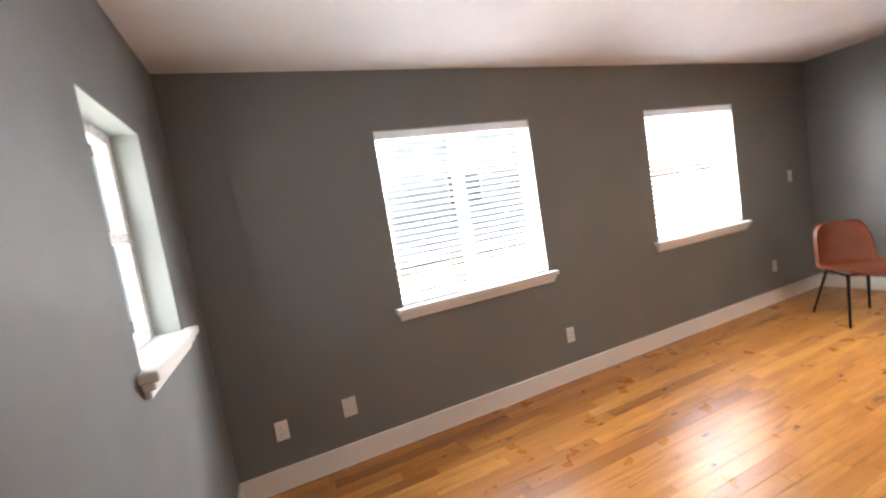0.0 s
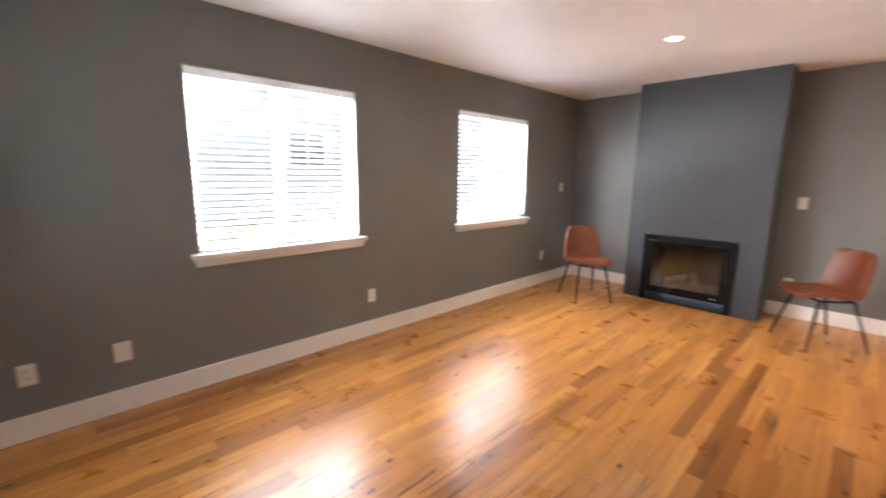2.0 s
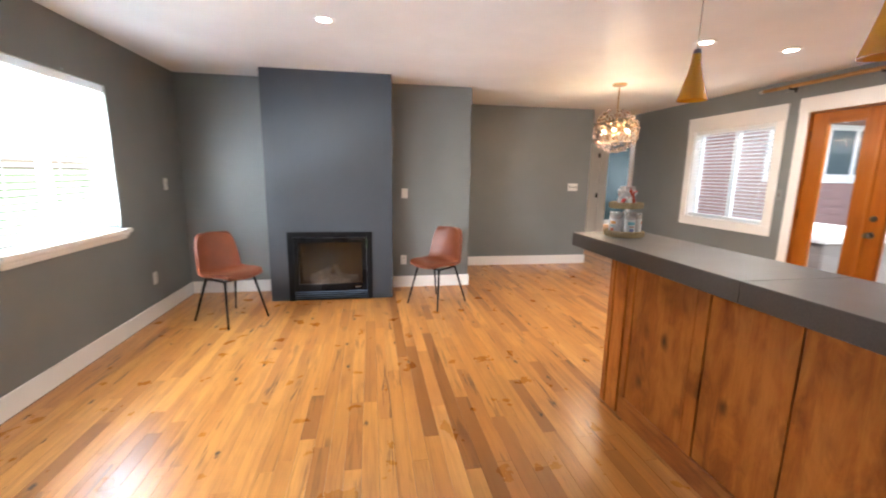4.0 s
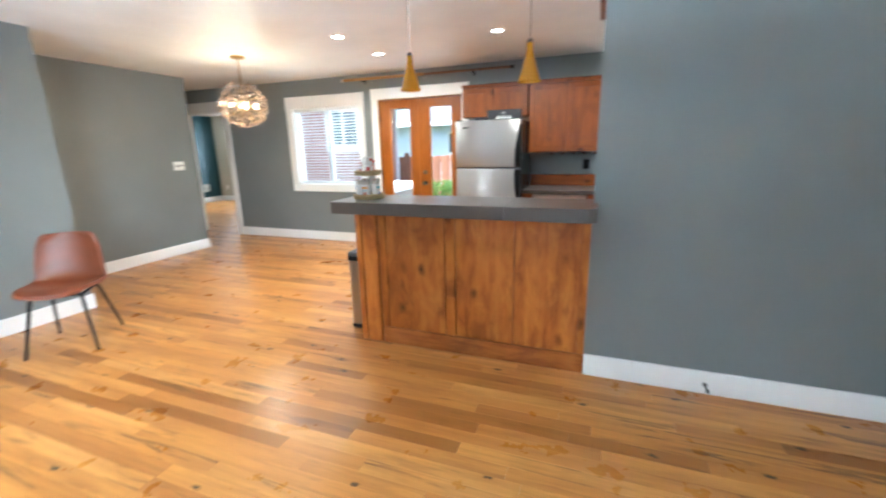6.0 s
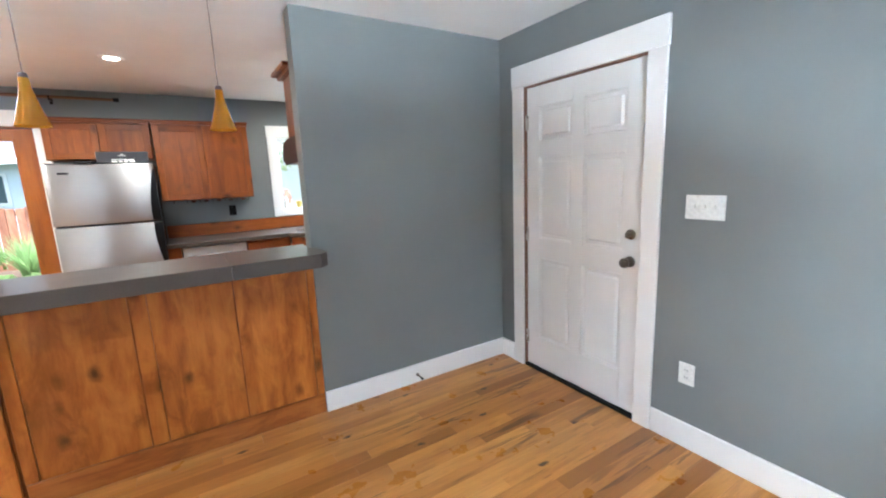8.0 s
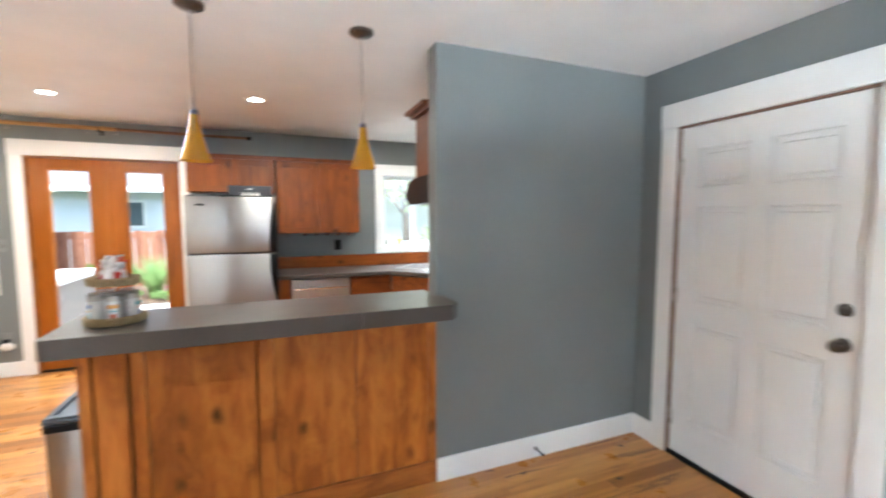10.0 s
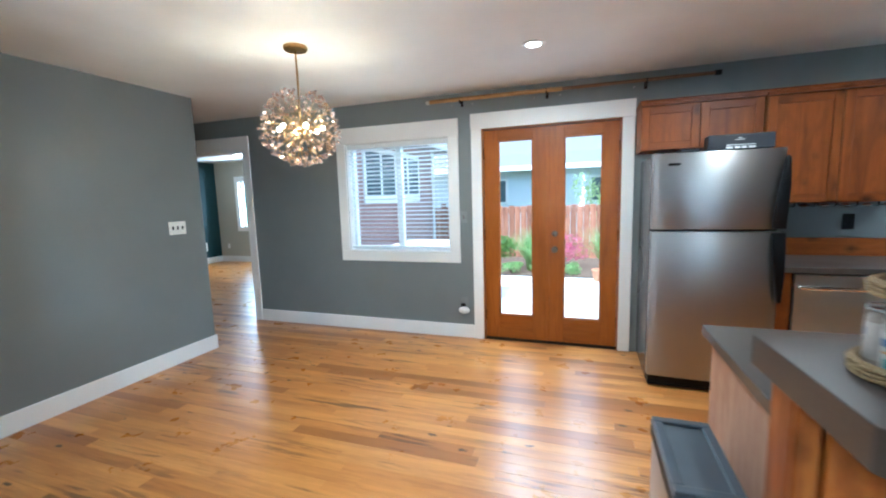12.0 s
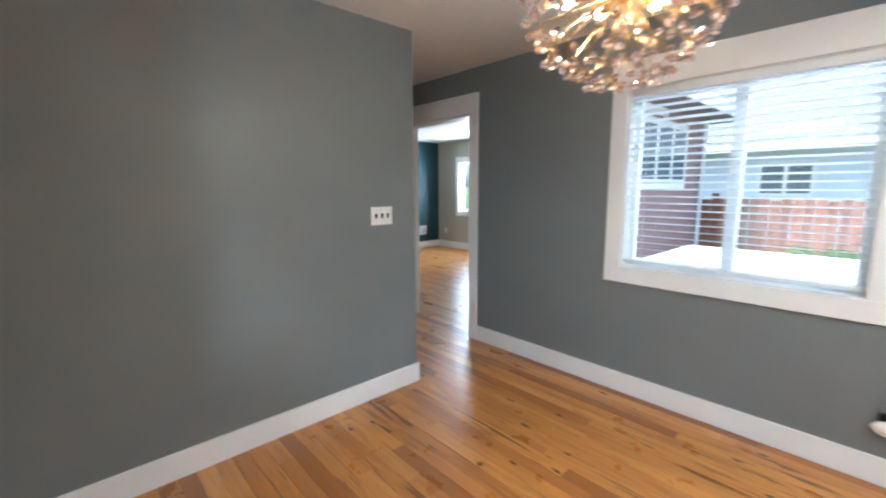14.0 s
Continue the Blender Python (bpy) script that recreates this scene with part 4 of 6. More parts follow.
    # flat dark sheets for the bowls; the shade of their depth is painted
    for a, b in ((-w / 2 + 0.035, -0.018), (0.018, w / 2 - 0.035)):
        bm = bmesh.new()
        box(bm, a, b, -dd / 2 + 0.035, dd / 2 - 0.035, 0.0005, 0.003)
        bmesh.ops.transform(bm, matrix=m, verts=bm.verts)
        part("bowl", bm, plain("bowl_depth_shade", (0.16, 0.16, 0.16), 0.3, 1.0), sink)
    tap = thing("kitchen_faucet", "chrome gooseneck faucet behind the corner sink", "faucet")
    p = m @ Vector((0, -0.27, 0))
    bm = bmesh.new()
    lathe(bm, [(0.032, 0.0), (0.032, 0.02), (0.024, 0.05), (0.02, 0.07)], 18, p, True)
    part("base", bm, M_CHROME, tap, smooth=True)
    fw = (m.to_3x3() @ Vector((0, 1, 0))).normalized()
    bm = bmesh.new()
    path_tube(bm, [p + Vector((0, 0, 0.05)), p + Vector((0, 0, 0.22))] + [p + fw * (0.09 - 0.09 * math.cos(k * math.pi / 8)) + Vector((0, 0, 0.22 + 0.09 * math.sin(k * math.pi / 8))) for k in range(1, 9)] + [p + fw * 0.18 + Vector((0, 0, 0.17))], 0.011, 12)
    part("spout", bm, M_CHROME, tap, smooth=True)
    bm = bmesh.new()
    tube(bm, p + Vector((0.02, 0.02, 0.05)), p + Vector((0.09, 0.05, 0.075)), 0.008, 0.006)
    part("lever", bm, M_CHROME, tap, smooth=True)


base_run()


# ---- gas fireplace ----
def fireplace():
    root = thing("gas_fireplace", "black framed gas fireplace insert with ceramic logs", "fireplace")
    x = BREAST
    y0, y1, z1 = 1.158, 2.064, 0.772
    fr = [(x - 0.022, x - 0.001, y0, y0 + 0.06, 0.0, z1), (x - 0.022, x - 0.001, y1 - 0.06, y1, 0.0, z1), (x - 0.022, x - 0.001, y0 + 0.06, y1 - 0.06, z1 - 0.06, z1)]
    part("surround", B(*fr, bevel=0.003), M_BLACK, root, "matt black steel surround")
    part("inner_frame", B((x - 0.032, x - 0.008, y0 + 0.062, y0 + 0.115, 0.105, z1 - 0.062), (x - 0.032, x - 0.008, y1 - 0.115, y1 - 0.062, 0.105, z1 - 0.062),
                          (x - 0.032, x - 0.008, y0 + 0.115, y1 - 0.115, z1 - 0.118, z1 - 0.062), (x - 0.032, x - 0.008, y0 + 0.115, y1 - 0.115, 0.105, 0.19), bevel=0.004), M_GLOSSBLACK, root)
    hoodbm = bmesh.new()
    box(hoodbm, x - 0.060, x - 0.022, y0 + 0.07, y1 - 0.07, z1 - 0.085, z1 - 0.062, 0.008, 2)
    part("canopy_lip", hoodbm, M_GLOSSBLACK, root)
    for i in range(4):
        z = 0.014 + 0.024 * i
        bm = bmesh.new()
        box(bm, -0.012, 0.012, y0 + 0.065, y1 - 0.065, -0.004, 0.004, 0.002, 1, pose(x - 0.016, 0, z, 0, 28, 0))
        part("louvre", bm, M_BLACK, root)
    part("nameplate", B((x - 0.0335, x - 0.032, y0 + 0.13, y0 + 0.19, 0.145, 0.152)), M_NICKEL, root, "small bright name bar")
    box_m = plain("firebox_panel", (0.050, 0.048, 0.046), 0.8)
    d = x + 0.36
    part("firebox", B((d, d + 0.01, y0 + 0.09, y1 - 0.09, 0.10, z1 - 0.10), (x + 0.002, d, y0 + 0.082, y0 + 0.09, 0.10, z1 - 0.10), (x + 0.002, d, y1 - 0.09, y1 - 0.082, 0.10, z1 - 0.10),
                      (x + 0.002, d, y0 + 0.09, y1 - 0.09, z1 - 0.10, z1 - 0.09), (x + 0.002, d, y0 + 0.09, y1 - 0.09, 0.10, 0.13)), box_m, root, "brown-grey firebox lining")
    log_m = Mat("ceramic_log", 0.85)
    log_m.base(log_m.ramp(log_m.noise(14, 5), (0.3, (0.17, 0.15, 0.13)), (0.55, (0.36, 0.33, 0.29)), (0.75, (0.52, 0.48, 0.43))))
    log_m.bump(log_m.noise(40, 4), 0.7, 0.01)
    rng = random.Random(4)
    mid = (y0 + y1) / 2
    for a, b, r in (((x + 0.16, mid - 0.27, 0.20), (x + 0.20, mid + 0.25, 0.21), 0.045), ((x + 0.10, mid - 0.20, 0.17), (x + 0.10, mid + 0.22, 0.165), 0.04),
                    ((x + 0.09, mid - 0.12, 0.20), (x + 0.24, mid - 0.02, 0.33), 0.036), ((x + 0.10, mid + 0.18, 0.20), (x + 0.22, mid + 0.04, 0.31), 0.034), ((x + 0.08, mid + 0.02, 0.19), (x + 0.2, mid + 0.14, 0.27), 0.03)):
        bm = bmesh.new()
        a, b = Vector(a), Vector(b)
        pts = [a.lerp(b, i / 7) + Vector((rng.uniform(-1, 1), rng.uniform(-1, 1), rng.uniform(-1, 1))) * 0.008 for i in range(8)]
        path_tube(bm, pts, r, 12)
        for v in bm.verts:
            v.co += Vector((noise.noise(v.co * 22), noise.noise(v.co * 22 + Vector((9, 0, 0))), noise.noise(v.co * 22 + Vector((0, 9, 0))))) * 0.012
        part("log", bm, log_m.m, root, "charred ceramic log", True)
    pane = part("pane", B((x - 0.012, x - 0.009, y0 + 0.115, y1 - 0.115, 0.19, z1 - 0.118)), fire_glass(), root, "dark reflective glass")
    pane.visible_shadow = False


def fire_glass():
    k = Mat("fireplace_glass")
    t, g, mixer, fr = k.node("ShaderNodeBsdfTransparent"), k.node("ShaderNodeBsdfGlossy"), k.node("ShaderNodeMixShader"), k.node("ShaderNodeLayerWeight")
    t.inputs[0].default_value = (0.55, 0.53, 0.50, 1)
    g.inputs["Roughness"].default_value = 0.09
    k.link(k.math('ADD', k.math('MULTIPLY', k.math('POWER', fr.outputs[1], 4.0), 0.8), 0.07), mixer.inputs[0])
    k.link(t.outputs[0], mixer.inputs[1])
    k.link(g.outputs[0], mixer.inputs[2])
    k.link(mixer.outputs[0], k.t.nodes["Material Output"].inputs[0])
    return k.m


fireplace()


# ---- leather chairs ----
def leather_chair(at):
    root = thing("side_chair", "tan leather bucket chair on black metal legs", "chair", "leather chairs by the fireplace", at)
    prof = [(0.235, 0.425, 0.150), (0.228, 0.440, 0.185), (0.195, 0.452, 0.208), (0.10, 0.448, 0.226), (0.0, 0.440, 0.232), (-0.09, 0.440, 0.232), (-0.150, 0.456, 0.228), (-0.186, 0.495, 0.222),
            (-0.205, 0.55, 0.218), (-0.222, 0.62, 0.214), (-0.240, 0.70, 0.205), (-0.255, 0.76, 0.192), (-0.266, 0.805, 0.172), (-0.270, 0.828, 0.140)]
    bm = bmesh.new()
    n = 16
    rows = []
    for i, (y, z, w) in enumerate(prof):
        back = min(1.0, max(0.0, (i - 4) / 4))
        row = []
        for j in range(n + 1):
            u = 2 * j / n - 1
            row.append(bm.verts.new((w * u, y + 0.062 * back * abs(u) ** 2.2, z + (1 - back) * 0.022 * abs(u) ** 2.5 + 0.02 * back * (1 - back) * abs(u))))
        rows.append(row)
    for a, b in zip(rows, rows[1:]):
        for j in range(n):
            bm.faces.new((a[j], a[j + 1], b[j + 1], b[j]))
    bmesh.ops.recalc_face_normals(bm, faces=bm.faces)
    bmesh.ops.solidify(bm, geom=list(bm.faces), thickness=0.026)
    seat = part("seat_shell", bm, M_LEATHER, root, "tan leather bucket seat and back", True)
    # stitched edge
    for k in (1, -1):
        bm = bmesh.new()
        line = []
        for i, (y, z, w) in enumerate(prof):
            back = min(1.0, max(0.0, (i - 4) / 4))
            line.append((k * w, y + 0.062 * back, z + (1 - back) * 0.022 + 0.02 * back * (1 - back)))
        path_tube(bm, line, 0.006, 6)
        part("piping", bm, M_LEATHER, seat, smooth=True)
    bm = bmesh.new()
    for a, b in (((-0.15, 0.13, 0.415), (0.15, 0.13, 0.415)), ((-0.15, -0.12, 0.415), (0.15, -0.12, 0.415)), ((-0.15, 0.13, 0.415), (-0.15, -0.12, 0.415)), ((0.15, 0.13, 0.415), (0.15, -0.12, 0.415))):
        tube(bm, a, b, 0.009)
    part("seat_frame", bm, M_BLACK, root)
    for sx in (-1, 1):
        for sy, yy, yt in ((1, 0.235, 0.14), (-1, -0.250, -0.13)):
            bm = bmesh.new()
            tube(bm, (sx * 0.215, yy, 0.004), (sx * 0.15, yt, 0.42), 0.0085, 0.0125, 12)
            tube(bm, (sx * 0.2155, yy, 0.0), (sx * 0.2145, yy, 0.008), 0.0105, 0.0105, 12)
            part("leg", bm, M_BLACK, root, "tapered black metal leg", True)
    return root


chair = leather_chair(pose(5.513, 2.500, 0, 0, 0, 142.8))
copy_thing(chair, pose(5.780, 0.460, 0, 0, 0, 40.8))


# ---- pendants over the bar ----
def pendant(x, y):
    root = thing("pendant_light", "amber glass cone pendant on a thin cord", "pendant lamp", "amber pendants over the bar", pose(x, y, 0))
    bm = bmesh.new()
    lathe(bm, [(0.001, CEIL), (0.060, CEIL), (0.060, CEIL - 0.012), (0.045, CEIL - 0.022), (0.012, CEIL - 0.026), (0.001, CEIL - 0.03)], 24)
    part("canopy", bm, M_PEWTER, root, "dark nickel ceiling canopy", True)
    bm = bmesh.new()
    tube(bm, (0, 0, CEIL - 0.03), (0, 0, 1.975), 0.0032, seg=8)
    part("cord", bm, plain("cord_grey", (0.30, 0.28, 0.26), 0.5), root)
    bm = bmesh.new()
    lathe(bm, [(0.002, 1.99), (0.014, 1.988), (0.017, 1.975), (0.017, 1.95)], 20)
    part("socket", bm, M_PEWTER, root, "dark nickel cap", True)
    bm = bmesh.new()
    out = [(0.018, 1.968), (0.021, 1.93), (0.030, 1.885), (0.043, 1.835), (0.056, 1.79), (0.064, 1.765)]
    lathe(bm, out + [(r - 0.004, z) for r, z in reversed(out)], 32)
    part("shade", bm, M_AMBER, root, "amber glass cone shade", True)


def amber():
    k = Mat("amber_glass", 0.22)
    k.base(k.ramp(k.noise(9, 3), (0.3, (0.55, 0.26, 0.010)), (0.7, (0.68, 0.35, 0.016))))
    tl, mixer = k.node("ShaderNodeBsdfTranslucent"), k.node("ShaderNodeMixShader")
    tl.inputs[0].default_value = (0.86, 0.50, 0.02, 1)
    mixer.inputs[0].default_value = 0.4
    k.p.inputs["Coat Weight"].default_value = 0.5
    k.link(k.p.outputs[0], mixer.inputs[1])
    k.link(tl.outputs[0], mixer.inputs[2])
    k.link(mixer.outputs[0], k.t.nodes["Material Output"].inputs[0])
    return k.m


M_AMBER = amber()
pendant(3.196, -0.318)
pendant(2.450, -0.315)


# ---- crystal chandelier ----
def chandelier(x, y):
    root = thing("chandelier", "brass globe chandelier covered in clear crystal drops, lit", "chandelier", "", pose(x, y, 0))
    c = Vector((0, 0, 1.925))
    bm = bmesh.new()
    lathe(bm, [(0.001, CEIL), (0.075, CEIL), (0.075, CEIL - 0.016), (0.068, CEIL - 0.024), (0.010, CEIL - 0.027), (0.001, CEIL - 0.03)], 28)
    part("canopy", bm, M_BRASS, root, "round brass canopy", True)
    bm = bmesh.new()
    tube(bm, (0, 0, CEIL - 0.028), (0, 0, c.z + 0.02), 0.0065, seg=12)
    part("stem", bm, M_BRASS, root)
    bm = bmesh.new()
    ball(bm, c, 0.03, 16, 10)
    part("hub", bm, M_BRASS, root, smooth=True)
    crystal = clear("crystal", (0.90, 0.74, 0.68), 0.06, 1.46)
    rng = random.Random(3)
    n = 56
    bm = bmesh.new()
    bmesh.ops.create_icosphere(bm, subdivisions=1, radius=0.0118)
    drop = mesh_of("crystal", bm, crystal)
    for i in range(n):
        h = 1 - 2 * (i + 0.5) / n
        a = i * 2.39996
        d = Vector((math.sqrt(1 - h * h) * math.cos(a), math.sqrt(1 - h * h) * math.sin(a), h))
        if d.z > 0.93:
            continue
        tip = c + d * rng.uniform(0.205, 0.225)
        bm = bmesh.new()
        tube(bm, c + d * 0.025, tip, 0.0016, seg=5)
        side = d.orthogonal().normalized()
        other = d.cross(side)
        ends = []
        k0 = rng.uniform(0, 6.28)
        for k in range(6):
            t = k0 + k * 2 * math.pi / 6
            e = tip + (side * math.cos(t) + other * math.sin(t)) * rng.uniform(0.032, 0.046) + d * rng.uniform(0.012, 0.036)
            tube(bm, tip, e, 0.0011, seg=4)
            ends.append(e)
        spray = part("arm", bm, M_BRASS, root, "thin brass spray arm")
        for e in ends:
            ob = new("crystal", drop)
            ob.parent = spray
            ob.matrix_local = Matrix.Translation(e) @ Euler((rng.uniform(0, 3), rng.uniform(0, 3), 0)).to_matrix().to_4x4()
    hot = glow("bulb_glow_warm", (1.0, 0.80, 0.54), 3.5)
    for k in range(6):
        t = k * math.pi / 3 + 0.35
        d = Vector((math.cos(t), math.sin(t), 0.0))
        bm = bmesh.new()
        tube(bm, c + d * 0.02, c + d * 0.105, 0.004, seg=8)
        tube(bm, c + d * 0.105, c + d * 0.125, 0.010, seg=12)
        arm = part("lamp_arm", bm, M_BRASS, root)
        bm = bmesh.new()
        ball(bm, c + d * 0.142, 0.016, 14, 10)
        part("bulb", bm, hot, arm, "small glowing bulb", True)
    # the light of the bulbs, at the tips of three of them
    for k in (0, 2, 4):
        t = k * math.pi / 3 + 0.35
        lamp("chandelier_lamp", 'POINT', pose(x + 0.174 * math.cos(t), y + 0.174 * math.sin(t), c.z - 0.03), 3.1, (1.0, 0.74, 0.47), radius=0.014)


chandelier(5.880, -1.612)


# ---- curtain rod ----
def curtain_rod():
    root = thing("curtain_rod", "bare bamboo curtain rod on dark brackets above the french doors", "curtain rod")
    y = SOUTH + 0.075
    bm = bmesh.new()
    tube(bm, (5.54, y, 2.365), (4.30, y, 2.358), 0.019, seg=14)
    for i in range(6):
        xx = 5.45 - 0.21 * i
        tube(bm, (xx, y, 2.3645), (xx - 0.008, y, 2.3645), 0.0208, seg=14)
    part("pole", bm, M_ROD, root, "bamboo pole", True)
    bm = bmesh.new()
    tube(bm, (4.32, y, 2.358), (3.15, y, 2.352), 0.0145, seg=14)
    part("pole", bm, plain("dark_bamboo", (0.17, 0.075, 0.03), 0.4), root, "darker inner pole", True)
    for a, b in ((5.54, 5.575), (3.15, 3.105)):
        bm = bmesh.new()
        tube(bm, (a, y, 2.362 if a > 4 else 2.352), (b, y, 2.362 if a > 4 else 2.352), 0.020, seg=14)
        part("finial", bm, M_NICKEL if a > 4 else M_BLACK, root, smooth=True)
    for x, z in ((5.235, 2.363), (4.435, 2.359), (3.63, 2.354)):
        bm = bmesh.new()
        box(bm, x - 0.012, x + 0.012, SOUTH + 0.0005, SOUTH + 0.006, z - 0.055, z + 0.005, 0.001)
        box(bm, x - 0.006, x + 0.006, SOUTH + 0.006, y + 0.016, z - 0.032, z - 0.018, 0.002)
        box(bm, x - 0.006, x + 0.006, y + 0.008, y + 0.018, z - 0.02, z + 0.012, 0.002)
        part("bracket", bm, M_BLACK, root, "dark metal bracket")
    for x in (5.33, 5.13, 4.55, 4.32, 3.72):
        bm = bmesh.new()
        tube(bm, (x, SOUTH, 2.325), (x, SOUTH + 0.008, 2.325), 0.006, seg=8)
        part("wall_anchor", bm, M_NICKEL, root)


curtain_rod()


# ---- outlets and switches ----
def wall_plate(kind, side, at, a, z, label, wide=0.074, high=0.117, gangs=1, slot=None, face=None):
    f = to_wall(side, at)
    if side == 'E':
        def f(p, q, d0, d1, z0, z1):
            return (at + d0, at + d1, p, q, z0, z1)
    name = {"o": "power_outlet", "s": "light_switch", "b": "blank_plate"}[kind]
    root = thing(name, label, {"o": "outlet", "s": "switch", "b": "wall plate"}[kind], "white wall plates")
    w, h = wide / 2, high / 2
    part("plate", B(f(a - w, a + w, -0.006, -0.0005, z - h, z + h), bevel=0.002), face or M_PLASTIC, root)
    for g in range(gangs):
        c = a + (g - (gangs - 1) / 2) * 0.046
        if kind == "o":
            for dz in (-0.020, 0.020):
                o = part("socket", B(f(c - 0.0165, c + 0.0165, -0.0085, -0.006, z + dz - 0.014, z + dz + 0.014), bevel=0.003), face or M_PLASTIC, root)
                part("slots", B(f(c - 0.008, c - 0.0055, -0.0088, -0.0084, z + dz - 0.004, z + dz + 0.006), f(c + 0.0055, c + 0.008, -0.0088, -0.0084, z + dz - 0.004, z + dz + 0.006)), M_BLACK, o, "dark slots")
        elif kind == "s":
            part("toggle", B(f(c - 0.005, c + 0.005, -0.016, -0.006, z - 0.004, z + 0.012), bevel=0.002), slot or M_PLASTIC, root)
            part("slot", B(f(c - 0.008, c + 0.008, -0.0066, -0.006, z - 0.016, z + 0.016)), slot or M_PLASTIC, root)
    return root


M_PLATE = plain("grey_plate", (0.22, 0.23, 0.23), 0.3)
wall_plate("o", 'N', NORTH, 0.848, 0.360, "white duplex outlet low on the grey wall")
wall_plate("b", 'N', NORTH, 1.254, 0.370, "white blank plate low on the grey wall", 0.085, 0.12)
wall_plate("o", 'N', NORTH, 3.011, 0.366, "white duplex outlet between the windows")
wall_plate("o", 'N', NORTH, 5.682, 0.384, "white duplex outlet beyond the windows")
wall_plate("s", 'N', NORTH, 6.077, 1.270, "white switch near the corner")
wall_plate("s", 'E', NICHE, 0.758, 1.175, "white switch beside the chimney breast")
wall_plate("o", 'E', NICHE, 0.771, 0.349, "white duplex outlet beside the chimney breast")
wall_plate("s", 'E', EAST, -2.016, 1.24, "white triple switch plate by the hall", 0.165, 0.117, 3, M_BLACK)
wall_plate("o", 'W', WEST, 1.186, 0.412, "white duplex outlet beside the front door", 0.08, 0.117)
wall_plate("s", 'W', WEST, 1.218, 1.280, "wide white triple switch plate beside the front door", 0.18, 0.118, 3)
wall_plate("s", 'S', SOUTH, 5.245, 1.245, "grey switch beside the french doors", 0.07, 0.115, 1, M_PEWTER, M_PLATE)
wall_plate("o", 'S', SOUTH, 2.205, 1.175, "black outlet above the worktop", face=M_BLACK)
wall_plate("o", 'S', FAR_Y, 12.54, 0.39, "white outlet low on the far room wall")
wall_plate("o", 'S', SOUTH, 5.255, 0.365, "grey outlet with a plug-in device beside the french doors", face=M_PLATE)

root = thing("plug_in_freshener", "rounded white plug-in device in the outlet", "plug-in device")
bm = bmesh.new()
ball(bm, (5.250, SOUTH + 0.040, 0.298), 0.05, 20, 12, (1.15, 0.55, 0.72))
part("body", bm, M_PLASTIC, root, smooth=True)
part("plug", B((5.24, 5.285, SOUTH + 0.0092, SOUTH + 0.035, 0.325, 0.365), bevel=0.005), M_BLACK, root, "dark plug")

root = thing("door_stop", "small dark spring door stop on the baseboard", "door stop")
bm = bmesh.new()
tube(bm, (1.40, ENTRY_Y + BASE_D, 0.062), (1.40, ENTRY_Y + BASE_D + 0.006, 0.062), 0.012)
part("base", bm, M_PEWTER, root)
bm = bmesh.new()
tube(bm, (1.40, ENTRY_Y + BASE_D + 0.006, 0.062), (1.40, ENTRY_Y + BASE_D + 0.065, 0.060), 0.006)
part("spring", bm, M_PEWTER, root)
bm = bmesh.new()
tube(bm, (1.40, ENTRY_Y + BASE_D + 0.065, 0.060), (1.40, ENTRY_Y + BASE_D + 0.078, 0.060), 0.009)
part("tip", bm, M_BLACK, root)

root = thing("wall_register", "white return-air register on the teal wall", "vent")
f = (FAR_X - 0.012, FAR_X - 0.001)
part("frame", B((*f, -6.79, -6.45, 0.31, 0.335), (*f, -6.79, -6.45, 0.485, 0.51), (*f, -6.79, -6.765, 0.335, 0.485), (*f, -6.475, -6.45, 0.335, 0.485), (*f, -6.63, -6.61, 0.335, 0.485), bevel=0.002), M_TRIM, root)
for i in range(6):
    part("slat", B((FAR_X - 0.008, FAR_X - 0.002, -6.765, -6.475, 0.345 + 0.024 * i, 0.355 + 0.024 * i)), M_TRIM, root)
root = thing("ceiling_light", "small white ceiling light in the far room", "ceiling lamp", "", pose(10.89, -6.09, CEIL))
bm = bmesh.new()
lathe(bm, [(0.098, 0), (0.09, -0.012), (0.07, -0.02), (0.001, -0.022)], 24)
part("diffuser", bm, M_BULB, root, smooth=True)
lamp("far_room_lamp", 'POINT', pose(10.89, -6.09, CEIL - 0.12), 4, (1.0, 0.90, 0.76), radius=0.1)


# ---- trash can ----
def trash_can():
    root = thing("trash_can", "slim stainless step trash can with a black lid", "trash can", "", pose(3.762, -0.65, 0))
    x, y = 0.090, 0.205
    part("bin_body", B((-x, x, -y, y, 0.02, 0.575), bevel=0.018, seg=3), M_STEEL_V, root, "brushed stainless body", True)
    part("base_ring", B((-x - 0.003, x + 0.003, -y - 0.003, y + 0.003, 0.0, 0.03), bevel=0.006), M_BLACK, root)
    part("collar", B((-x - 0.004, x + 0.004, -y - 0.004, y + 0.004, 0.560, 0.600), bevel=0.008, seg=2), M_BLACK, root, "black plastic collar")
    lid_m = plain("blue_black_plastic", (0.065, 0.080, 0.098), 0.38, 0, 8)
    bm = bmesh.new()
    box(bm, -x - 0.004, x + 0.004, -y - 0.004, y + 0.004, 0.601, 0.620, 0.006, 2)
    lid = part("lid", bm, lid_m, root, "black plastic lid with a raised rim")
    for b in ((-x, x, -y, -y + 0.035), (-x, x, y - 0.035, y), (-x, -x + 0.03, -y + 0.035, y - 0.035), (x - 0.03, x, -y + 0.035, y - 0.035)):
        part("rim_bar", B((*b, 0.6185, 0.631), bevel=0.005, seg=2), lid_m, lid)
    part("pedal", B((-0.06, 0.06, y, y + 0.03, 0.012, 0.022), bevel=0.004), M_BLACK, root)


trash_can()


# ---- snack stand on the bar ----
K = 0.66


